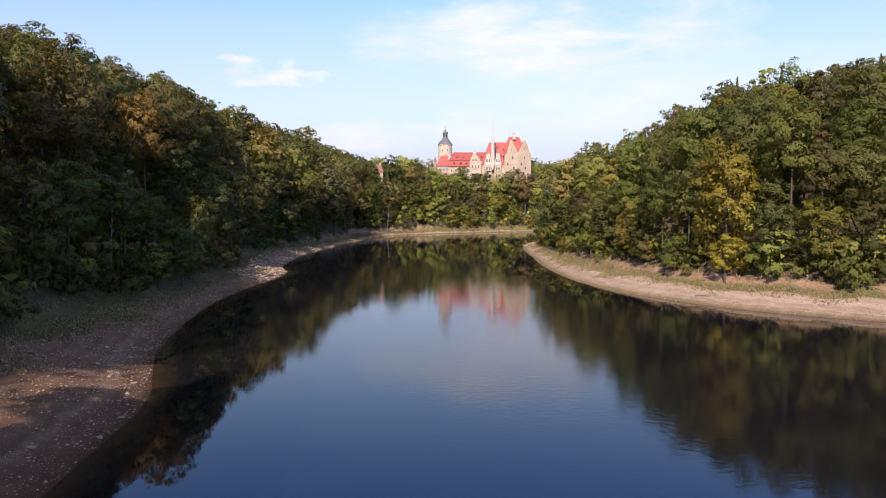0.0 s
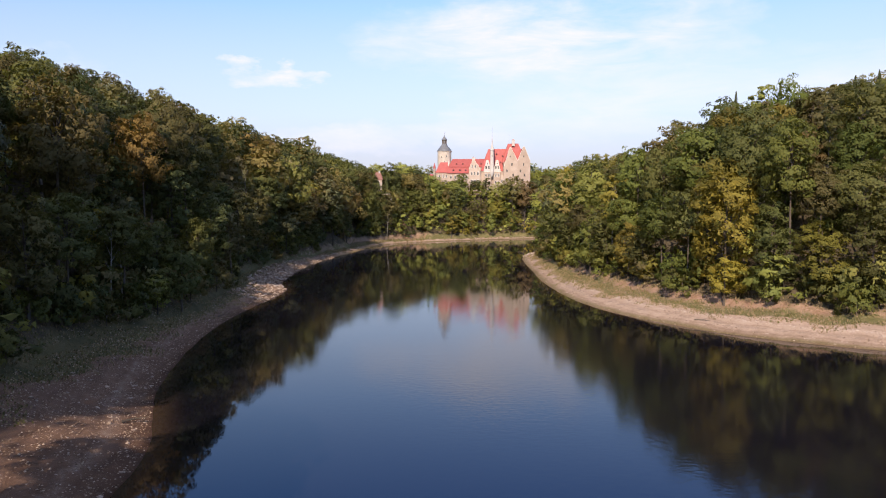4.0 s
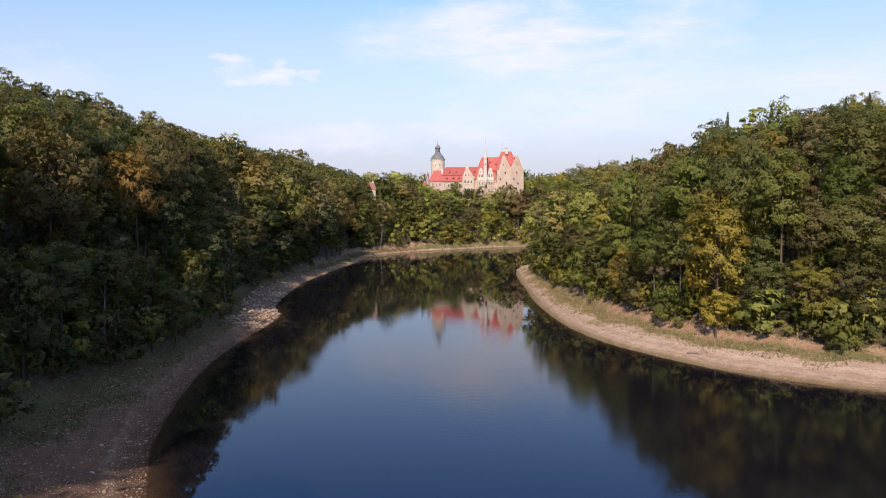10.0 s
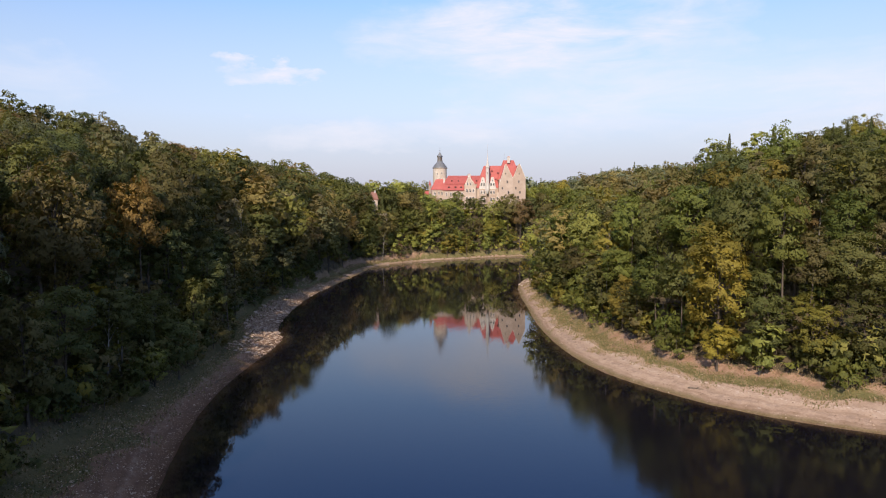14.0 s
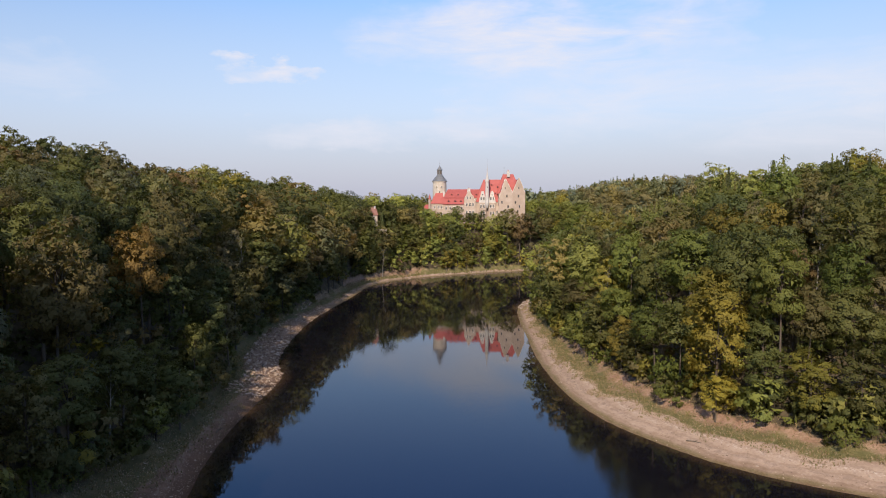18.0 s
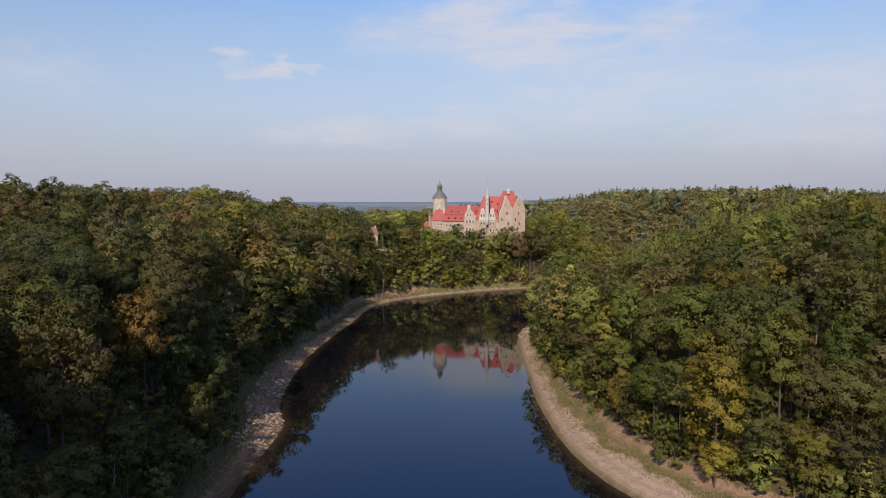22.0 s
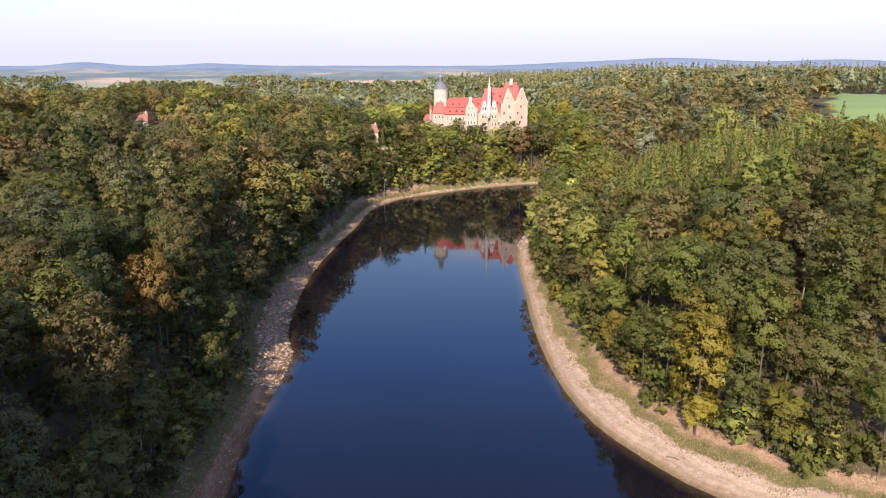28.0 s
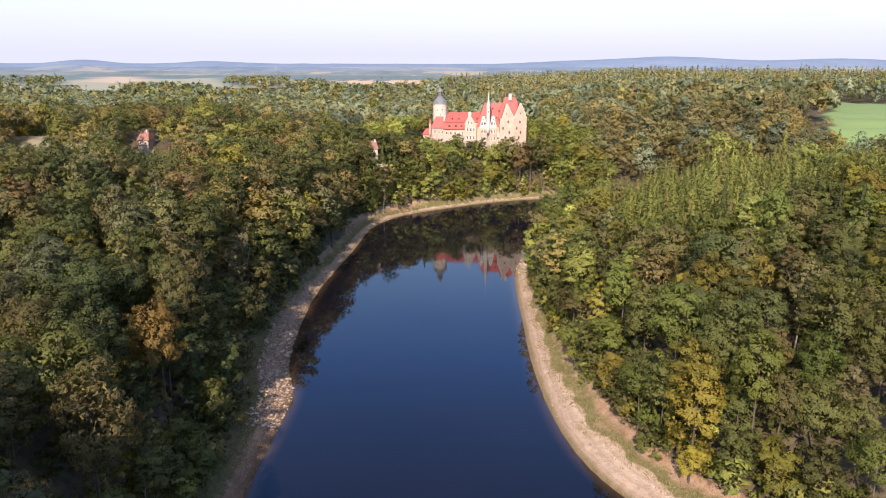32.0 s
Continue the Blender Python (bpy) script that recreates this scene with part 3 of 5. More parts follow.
def broad_crown(seed, count, size, h=18.0, w=8.5, low=0.22, clumps=26, droop=0.0, squash=1.0):
    """Leaf sprays of a broad crown: a dome of lobes, each lobe a cluster of small clumps, with gaps between them."""
    rng = np.random.RandomState(seed)
    lobes = max(5, clumps // 5)
    zc, hz = h * (0.5 + 0.5 * low), h * 0.5 * (1 - low)
    k = np.arange(lobes) + 0.5
    up = np.clip(1.0 - 1.6 * k / lobes + 0.10 * rng.normal(size=lobes), -0.7, 1.0)
    a = 2.39996 * k + rng.rand() * 6.283 + 0.3 * rng.normal(size=lobes)
    ring = np.sqrt(1 - up ** 2)
    u = np.stack((ring * np.cos(a), ring * np.sin(a), up), 1)
    lobe_r = w * (0.215 + 0.075 * rng.rand(lobes))
    reach = np.array((0.5 * w, 0.5 * w, hz * squash))
    lobe = np.array((0, 0, zc)) + u * (np.maximum(reach - 0.25 * w, 0.12 * w) * (0.84 + 0.3 * rng.rand(lobes, 1)))
    lobe[:, :2] += rng.normal(size=2) * 0.03 * w
    own = np.arange(clumps) % lobes
    d = unit(rng, clumps) + 0.75 * u[own]
    d /= np.linalg.norm(d, axis=1, keepdims=True)
    c = lobe[own] + d * (lobe_r[own] * (0.74 + 0.34 * rng.rand(clumps)))[:, None] * np.array((1, 1, 0.85))
    r = w * (0.066 + 0.050 * rng.rand(clumps))
    pick = rng.choice(clumps, count, p=r ** 2 / (r ** 2).sum())
    e = unit(rng, count) + 0.45 * d[pick] + np.array((0, 0, 0.25))
    e /= np.linalg.norm(e, axis=1, keepdims=True)
    p = c[pick] + e * (r[pick] * (0.62 + 0.5 * rng.rand(count)))[:, None] * np.array((1, 1, 0.72))
    deep = rng.rand(count) < 0.14                                  # leaves inside, which close the crown
    p = np.where(deep[:, None], lobe[own[pick]] + unit(rng, count) * (lobe_r[own[pick]] * 0.8 * rng.rand(count) ** 0.4)[:, None], p)
    nrm = 0.60 * e + 0.35 * d[pick] + 0.40 * unit(rng, count) + np.array((0, 0, 0.15))
    nrm /= np.linalg.norm(nrm, axis=1, keepdims=True)
    whole = (p - np.array((0, 0, zc - 0.3 * hz))) / reach
    whole /= np.linalg.norm(whole, axis=1, keepdims=True) + 1e-6
    soft = 0.34 * e + 0.36 * d[pick] + 0.62 * whole + 0.16 * unit(rng, count) + np.array((0, 0, 0.12))
    soft /= np.linalg.norm(soft, axis=1, keepdims=True)
    return sprays(rng, p, nrm, size * np.where(deep, 1.6, 0.95), 0.6, droop), lobe, np.repeat(soft, 3, 0)


def cone_crown(seed, count, size, h=18.0, w=4.6, low=0.08):
    """A young conifer: a soft pointed crown of feathery upswept sprays, with a few gaps between its boughs."""
    rng = np.random.RandomState(seed)
    k = rng.rand(count) ** 1.25
    a = rng.rand(count) * 6.283
    boughs = 0.80 + 0.20 * np.sin(a * 5 + k * 31 + seed) + 0.10 * np.sin(a * 2 - k * 17 + 2 * seed)
    body = np.minimum(1.0, 0.55 + 2.4 * k) * (1 - k) ** 0.85
    out = body * w * 0.5 * boughs * (0.55 + 0.5 * rng.rand(count) ** 0.5)
    z = h * (low + (1 - low) * k) + rng.normal(size=count) * 0.15
    p = np.stack((np.cos(a) * out, np.sin(a) * out, z), 1)
    nrm = np.stack((np.cos(a) * 0.9, np.sin(a) * 0.9, np.full(count, 0.55)), 1)
    soft = nrm + 0.25 * unit(rng, count) + np.array((0, 0, 0.35))
    soft /= np.linalg.norm(soft, axis=1, keepdims=True)
    nrm = nrm + 0.5 * unit(rng, count)
    nrm /= np.linalg.norm(nrm, axis=1, keepdims=True)
    return sprays(rng, p, nrm, size * (0.55 + 0.5 * (1 - k)), 0.55, -0.2), None, np.repeat(soft, 3, 0)


def tube(points, radii, n=6):
    """Verts and quads of a bent, tapering stem."""
    v, f = [], []
    for i, (p, r) in enumerate(zip(points, radii)):
        for k in range(n):
            a = 6.283 * k / n
            v.append((p[0] + r * math.cos(a), p[1] + r * math.sin(a), p[2]))
        if i:
            for k in range(n):
                f.append(((i - 1) * n + k, (i - 1) * n + (k + 1) % n, i * n + (k + 1) % n, i * n + k))
    return v, f


def trunk_mesh(name, seed, h, r, targets=None, limbs=6, reach=0.85):
    rng = np.random.RandomState(seed)
    bend = rng.normal(size=2) * 0.02 * h
    stem = [(bend[0] * k * k, bend[1] * k * k, h * k * reach - 0.8 * (k == 0)) for k in (0, 0.05, 0.3, 0.6, 1.0)]
    v, f = tube(stem, [r * 1.5, r, r * 0.8, r * 0.5, r * 0.12], 7)
    if targets is not None:
        for tx, ty, tz in targets[:limbs]:
            k = float(np.clip(tz / h / reach - 0.18, 0.15, 0.85))
            s = (bend[0] * k * k, bend[1] * k * k, h * k * reach)
            m = (0.55 * tx + 0.45 * s[0], 0.55 * ty + 0.45 * s[1], 0.45 * tz + 0.55 * s[2] + 0.3)
            lv, lf = tube([s, m, (tx, ty, tz)], [r * 0.38, r * 0.24, r * 0.07], 5)
            f += [tuple(i + len(v) for i in q) for q in lf]
            v += lv
    return raw_mesh(name, v, f, 4, True)


def corners_of(n):
    return np.arange(n * 3).reshape(-1, 3)


def quads_of(n):
    return np.arange(n * 4).reshape(-1, 4)


TREE_KINDS = {}


def make_kind(kind, seeds, bark, **kw):
    """Patterns of one kind of tree: trunk and crown meshes, built once."""
    made = []
    cone = kw.pop("cone", False)
    limbs, r, reach = kw.pop("limbs", 9), kw.pop("r", 0.24), kw.pop("reach", 0.82)
    for s in seeds:
        v, c, soft = (cone_crown if cone else broad_crown)(s, **kw)
        crown = raw_mesh("crown", v, corners_of(len(v) // 3), 3, normals=soft)
        crown.materials.append(LEAF["green"])
        trunk = trunk_mesh("trunk", s, kw.get("h", 18.0), r, c, limbs, reach)
        trunk.materials.append(bark)
        made.append((trunk, crown))
    TREE_KINDS[kind] = made


for far_off, n, k in (("", 1.0, 1.0), (" far", 0.52, 1.36)):            # trees far off get fewer, larger sprays
    make_kind("oak_tree" + far_off, (11, 12, 13, 14, 15, 16), BARK, count=int(6600 * n), size=0.37 * k, h=21, w=10.8, low=0.36, clumps=90)
    make_kind("beech_tree" + far_off, (21, 22, 23, 24, 25, 26), BARK, count=int(6200 * n), size=0.36 * k, h=22.5, w=9.6, low=0.34, clumps=90)
    make_kind("hornbeam_tree" + far_off, (31, 32, 33, 34), BARK, count=int(4800 * n), size=0.35 * k, h=16, w=8.2, low=0.0, clumps=70)
    make_kind("birch_tree" + far_off, (41, 42, 43), BARK_PALE, count=int(3000 * n), size=0.36 * k, h=21, w=6.6, low=0.16, clumps=60, droop=0.5, r=0.17)
    make_kind("pine_tree" + far_off, (51, 52, 53), BARK, count=int(3800 * n), size=0.42 * k, h=22, w=6.8, low=0.2, clumps=60, squash=0.95)
    make_kind("larch_tree" + far_off, (61, 62, 63, 64), BARK, count=int(3600 * n), size=0.50 * k, h=21, w=6.6, low=0.02, cone=True, r=0.2, reach=0.97)
    make_kind("bare_tree" + far_off, (71, 72), BARK_PALE, count=int(1300 * n), size=0.30 * k, h=19, w=6.0, low=0.30, clumps=40, limbs=22, r=0.15)
    make_kind("bush" + far_off, (81, 82, 83), BARK, count=int(1300 * n), size=0.30 * k, h=4.2, w=5.0, low=-0.15, clumps=30, limbs=4, r=0.07)


RIDGE_U = {-1: [-0.61, -0.57, -0.53, -0.46, -0.39, -0.31, -0.23, -0.15, -0.09], 1: [0.13, 0.18, 0.24, 0.30, 0.35, 0.41, 0.47, 0.53, 0.62]}
RIDGE = {-1: ((15.3, [0.240, 0.228, 0.208, 0.193, 0.166, 0.135, 0.112, 0.076, 0.057]), (30.8, [0.141, 0.138, 0.117, 0.114, 0.090, 0.076, 0.068, 0.042, 0.022]), (54.3, [0.003, 0.0, 0.004, -0.002, 0.003, 0.004, 0.0, -0.018, -0.024])),
         1: ((15.3, [0.057, 0.065, 0.080, 0.110, 0.147, 0.170, 0.184, 0.182, 0.201]), (30.8, [0.029, 0.031, 0.043, 0.056, 0.073, 0.085, 0.094, 0.097, 0.112]), (54.3, [-0.003, 0.004, 0.009, 0.009, 0.013, 0.014, 0.012, 0.016, 0.007]))}


def ridge_cap(x, y):
    """How high the crowns of the two slopes reach: the skyline climbs towards the near end."""
    side = -1 if x < 0 else 1
    u = x / max(y, 1.0)
    top = min(base + float(np.interp(u, RIDGE_U[side], rise)) * y for base, rise in RIDGE[side])
    if -0.445 < u < -0.375 and y < 330:                 # lower growth before the watch house
        top = min(top, 76.0 - 0.122 * y)
    if 0.50 < u < 0.70 and 300 < y < 480:               # a green field shows beyond the wood's edge
        top = min(top, 77.0 - 0.098 * y)
    if -0.61 < u < -0.53 and y < 345:                   # and before the farm clearing
        top = min(top, 76.0 - 0.116 * y)
    return top


TALL = {"oak_tree": 20.0, "beech_tree": 22.0, "hornbeam_tree": 15.5, "birch_tree": 20.0, "pine_tree": 21.0, "larch_tree": 21.0, "bare_tree": 19.0}


def plant(kind, x, y, tone, scale=1.0, turn=None, label="", group="", rng=random, z=None):
    trunk, crown = rng.choice(TREE_KINDS[kind + (" far" if y > 150 else "")])
    z = height(x, y) if z is None else z
    ob = thing(kind, (x, y, z - 0.1), label, kind.replace("_", " "), group)
    ob.rotation_euler = (rng.uniform(-0.05, 0.05), rng.uniform(-0.05, 0.05), rng.uniform(0, 6.283) if turn is None else turn)
    wide = scale ** 0.65 * rng.uniform(0.86, 1.16)
    ob.scale = (wide, wide, scale)
    link("trunk", trunk, None, ob)
    c = link("crown", crown, None, ob)
    c.material_slots[0].link = "OBJECT"
    c.material_slots[0].material = LEAF[tone]
    return ob


TONE_WORDS = {"deep_green": "deep green", "green": "mid green", "fresh_green": "fresh green", "olive": "olive green", "yellow_green": "yellowing green", "yellow": "golden yellow autumn", "brown": "brownish autumn", "orange": "rusty orange autumn", "silver_green": "pale silvery green", "haze_green": "bluish green", "grey_green": "dull grey-green", "mauve_brown": "faded mauve-brown autumn", "larch_green": "soft light green", "bright_green": "bright sunlit green"}


def weighted(rng, table):
    r, tot = rng.random(), sum(w for _, w in table)
    for k, w in table:
        r -= w / tot
        if r <= 0:
            return k
    return table[-1][0]


LEFT_TONES = [("deep_green", 30), ("green", 22), ("grey_green", 8), ("olive", 22), ("mauve_brown", 7), ("brown", 8), ("yellow_green", 3)]
RIGHT_TONES = [("green", 32), ("fresh_green", 29), ("bright_green", 6), ("olive", 7), ("grey_green", 2), ("yellow_green", 14), ("deep_green", 12), ("brown", 4), ("mauve_brown", 2)]
# fresh greens of castle slope and headland, brightened to stand for sun and haze
HILL_TONES = [("bright_green", 52), ("fresh_green", 22), ("green", 6), ("yellow_green", 20)]
HEADLAND_TONES = [("fresh_green", 36), ("bright_green", 10), ("yellow_green", 12), ("green", 22), ("olive", 14), ("larch_green", 10)]
# greyed and blued leaf tones: haze painted into the far woods
FAR_TONES = [("haze_green", 44), ("grey_green", 28), ("olive", 12), ("mauve_brown", 7), ("green", 10)]
PLANTATION = [("larch_green", 74), ("green", 18), ("olive", 8)]

# single trees that stand out: kind, x, y, tone, scale, label
MARKED = [
    ("beech_tree", -52.5, 126, "orange", 1.2, "rusty orange beech in the dark wooded slope"),
    ("hornbeam_tree", 47.8, 120.5, "yellow", 1.36, "golden yellow hornbeam at the edge of the wood"),
    ("oak_tree", 49.5, 125.5, "yellow_green", 1.0, "yellowing oak behind the golden one"),
    ("hornbeam_tree", 46.5, 116.8, "yellow", 0.55, "small bright yellow hornbeam over the dry bank"),
    ("birch_tree", 39.5, 166, "yellow_green", 1.0, "pale slender birch by the shore meadow"),
    ("birch_tree", 71.5, 133, "silver_green", 1.05, "pale birch with bare white stems"),
    ("bare_tree", 66, 146, "silver_green", 1.0, "half-bare pale birch among oaks"),
    ("bare_tree", 58, 160, "silver_green", 0.95, "half-bare pale birch among oaks"),
    ("hornbeam_tree", -46.5, 79.5, "silver_green", 0.98, "drooping pale willow-like tree over the beach"),
    ("birch_tree", -46.5, 99, "green", 0.72, "light green birch at the shore's edge"),
    ("birch_tree", -48, 106, "grey_green", 0.78, "light green birch at the shore's edge"),
    ("beech_tree", -68, 172, "silver_green", 1.15, "pale olive tree standing above the slope"),
    ("beech_tree", -50, 174, "olive", 0.95, "olive green beech on the lake slope"),
    ("bare_tree", -68, 330, "silver_green", 1.15, "dead grey tree standing above the canopy"),
    ("bare_tree", -56, 204, "silver_green", 1.25, "thin bare tree on the ridge"),
    ("birch_tree", -92, 178, "silver_green", 1.05, "feathery pale tree rising above the ridge"),
    ("larch_tree", -28.5, 368, "deep_green", 0.98, "dark slim conifer beside the gate house"),
    ("hornbeam_tree", -36.0, 364.5, "deep_green", 1.2, "dark oak below the gate house"),
    ("bare_tree", -27.5, 352, "silver_green", 0.9, "pale bare trunk by the far shore"),
    ("hornbeam_tree", -46.8, 117.0, "green", 0.72, "young green hornbeam above the stony spit"),
    ("hornbeam_tree", -49.5, 111.5, "fresh_green", 0.66, "young fresh green hornbeam above the beach"),
    ("hornbeam_tree", -55.0, 117.5, "deep_green", 0.95, "dark green hornbeam on the shaded slope"),
    ("hornbeam_tree", -57.5, 108.0, "green", 1.0, "mid green hornbeam on the shaded slope"),
    ("hornbeam_tree", -43.8, 108.5, "bright_green", 0.40, "small bright green tree at the foot of the slope"),
    ("hornbeam_tree", 42.0, 287.0, "deep_green", 1.05, "dark green hornbeam at the tip of the headland"),
    ("hornbeam_tree", 45.5, 296.0, "deep_green", 1.0, "dark green hornbeam behind the headland's tip"),
    ("oak_tree", 44.5, 276.0, "fresh_green", 1.0, "fresh green oak near the tip of the headland"),
    ("oak_tree", 39.6, 262.0, "yellow_green", 0.78, "yellowing round oak over the sandy shore"),
    ("oak_tree", 41.0, 246.0, "yellow_green", 0.84, "yellowing round oak over the sandy shore"),
    ("beech_tree", -62, 92, "olive", 0.98, "tall grey-olive beech on the slope"),
]
rng = random.Random(4)
blocked = [(m[1], m[2], 6.2 if m[3] in ("orange", "yellow") else 3.2) for m in MARKED]
for kind, x, y, tone, s, label in MARKED:
    if y < 130:
        s = min(s, (ridge_cap(x, y) - height(x, y)) / TALL[kind])
    plant(kind, x, y, tone, s, None, label, "marked trees of the valley", rng)

CASTLE_BOX = (-12, 54, 411, 448)


def scatter(x0, x1, y0, y1, step, seed, jitter=0.42):
    r = np.random.RandomState(seed)
    ax, ay = np.arange(x0, x1, step), np.arange(y0, y1, step)
    X, Y = np.meshgrid(ax, ay)
    X = X + (np.arange(len(ay)) % 2)[:, None] * step * 0.5
    X, Y = X + r.uniform(-jitter, jitter, X.shape) * step, Y + r.uniform(-jitter, jitter, X.shape) * step
    return X.ravel(), Y.ravel()


NEAR_Y = 205.0
EDGE_TREES = [(52.8, 113, "green"), (58, 108.5, "yellow_green"), (64, 104.5, "green"), (70.5, 101, "fresh_green"), (78, 97.5, "green"), (86, 94, "olive"), (44.2, 127.5, "green"), (41.6, 134, "fresh_green"), (40, 141, "green"), (38.8, 148, "yellow_green"), (77, 119, "green"), (80.5, 124.5, "olive"), (62, 129, "fresh_green"), (73.5, 113, "green"), (69, 121, "deep_green"), (84, 115, "green"), (55.5, 119.5, "green"), (64.5, 117.5, "fresh_green"), (66.5, 111.5, "green"), (60.5, 114.5, "olive")]


def in_wedge(x, y, margin):
    """What lies in the valley ahead, with a margin at either side."""
    return np.abs(x) < 0.64 * y + margin


def free(x, y, d, tw):
    ok = d > tw - 0.2
    ok &= ~((x > CASTLE_BOX[0]) & (x < CASTLE_BOX[1]) & (y > CASTLE_BOX[2]) & (y < CASTLE_BOX[3]))
    ok &= field_share(x, y)[0] < 0.5
    for bx, by, br in blocked:
        ok &= np.hypot(x - bx, y - by) > br
    return ok


for x, y, tone in EDGE_TREES:                       # the front row of full-grown trees over the dry bank
    plant(rng.choice(("oak_tree", "hornbeam_tree", "oak_tree")), x, y, tone, rng.uniform(0.72, 0.9), None, "full " + TONE_WORDS[tone] + " tree in the front row above the dry bank", "trees of the sunlit wooded headland", rng)
    blocked.append((x, y, 3.4))
px, py = scatter(-165, 180, 26, NEAR_Y, 7.5, 3)
pz, pd, pt = land(px, py)[:3]
keep = free(px, py, pd, pt) & in_wedge(px, py, 16)
NEAR = list(zip(px[keep], py[keep], pz[keep], pd[keep], pt[keep]))
for x, y, z, d, tw in NEAR:
    edge = d - tw < 7
    if x < 0:
        tone = weighted(rng, LEFT_TONES)
        if y < 120 and tone in ("brown", "mauve_brown"):
            tone = "olive"
        kind = weighted(rng, [("beech_tree", 42), ("oak_tree", 30), ("hornbeam_tree", 16), ("birch_tree", 5), ("pine_tree", 7)])
        if edge:
            kind = weighted(rng, [("hornbeam_tree", 55), ("beech_tree", 45)])
        group = "trees of the shaded wooded slope"
    else:
        tone = weighted(rng, RIGHT_TONES if y < 165 else HEADLAND_TONES)
        kind = weighted(rng, [("oak_tree", 46), ("hornbeam_tree", 18), ("beech_tree", 16), ("birch_tree", 6), ("pine_tree", 10), ("bare_tree", 3)])
        if edge:
            kind = weighted(rng, [("hornbeam_tree", 60), ("oak_tree", 40)])
        if y > 188 and 66 < x < 0.52 * y and rng.random() < 0.7:
            continue
        if y > 172 and 62 < x < 0.52 * y:
            kind, tone = weighted(rng, [("larch_tree", 70), ("pine_tree", 20), ("oak_tree", 12)]), weighted(rng, PLANTATION)
        group = "trees of the sunlit wooded headland"
    s = rng.uniform(0.76, 1.2) * (0.86 if edge else 1.28 if x < 0 else 1.05 if y > 140 else 1.0) * (0.76 if kind == "larch_tree" else 1.0)
    s = max(0.45, min(s, (ridge_cap(x, y) + rng.uniform(-4.0, 2.0) * min(1.0, y / 200) - z) / (0.97 * TALL[kind])))          # the ridge's crowns end at one height
    plant(kind, x, y, tone, s, None, TONE_WORDS[tone] + " " + kind.replace("_", " ") + (" leaning over the bare shore bank" if edge else " in the closed wood"), group, rng, z)


# the curtain of trees along the farther shores
cx, cy = scatter(-72, 64, NEAR_Y - 4, 346, 5.4, 37)
cz, cd, ct = land(cx, cy)[:3]
ok = free(cx, cy, cd, ct) & (cd > ct + 0.5) & (cd < ct + 13) & ((cx < 0) | (cy < 305))
for x, y, z, d, tw in zip(cx[ok], cy[ok], cz[ok], cd[ok], ct[ok]):
    tone = weighted(rng, LEFT_TONES if x < 0 else HEADLAND_TONES)
    kind = weighted(rng, [("hornbeam_tree", 60), ("beech_tree", 25), ("oak_tree", 15)])
    s = rng.uniform(0.55, 0.8) if d < tw + 4 else rng.uniform(0.75, 1.05)
    s = max(0.45, min(s, (ridge_cap(x, y) + rng.uniform(-4.0, 1.0) - z) / TALL[kind]))
    plant(kind, x, y, tone, s, None, TONE_WORDS[tone] + " " + kind.replace("_", " ") + " in the curtain along the shore", "trees along the farther shore", rng, z)

for u, y in ((0.573, 172), (0.604, 168), (0.468, 180), (0.405, 186)):
    z = height(u * y, y)
    plant("larch_tree", u * y, y, "deep_green", (ridge_cap(u * y, y) + 1.4 - z) / 20.6, None, "dark pointed spruce standing out on the ridge", "spruces of the ridge", rng, z)

# the castle hill's own trees: a row of tall crowns under the walls, lower ones before them
for x, y, tone, kind, top in ((-24, 392, "deep_green", "beech_tree", 37), (-16, 398, "green", "oak_tree", 36), (-9, 400, "olive", "beech_tree", 35), (-2, 397, "yellow_green", "oak_tree", 31.5), (4.5, 399, "bright_green", "oak_tree", 33.5), (10.5, 400, "fresh_green", "beech_tree", 38.5), (18, 401, "green", "oak_tree", 34), (25, 403, "deep_green", "pine_tree", 35.5), (31.5, 400, "bright_green", "oak_tree", 33), (39.5, 402, "olive", "oak_tree", 38), (46, 401, "brown", "oak_tree", 35.5), (53, 404, "deep_green", "beech_tree", 37), (60, 406, "olive", "oak_tree", 39)):
    z = height(x, y)
    tall = {"beech_tree": 23.0, "oak_tree": 21.0, "pine_tree": 22.0}[kind]
    plant(kind, x, y, tone, (top - z) / tall * 0.94, None, "tall " + TONE_WORDS[tone] + " " + kind.replace("_", " ") + " under the castle walls", "trees on the castle slope", rng, z)
    blocked.append((x, y, 3.6))
hx, hy = scatter(-50, 100, 346, 448, 5.6, 15)
hz_, hd, ht = land(hx, hy)[:3]
ok = free(hx, hy, hd, ht) & (hy < np.where(hx > 60, 448, 407)) & (hd > 0) & ~((np.abs(hx + 18.5) < 3) & (hy < 369))
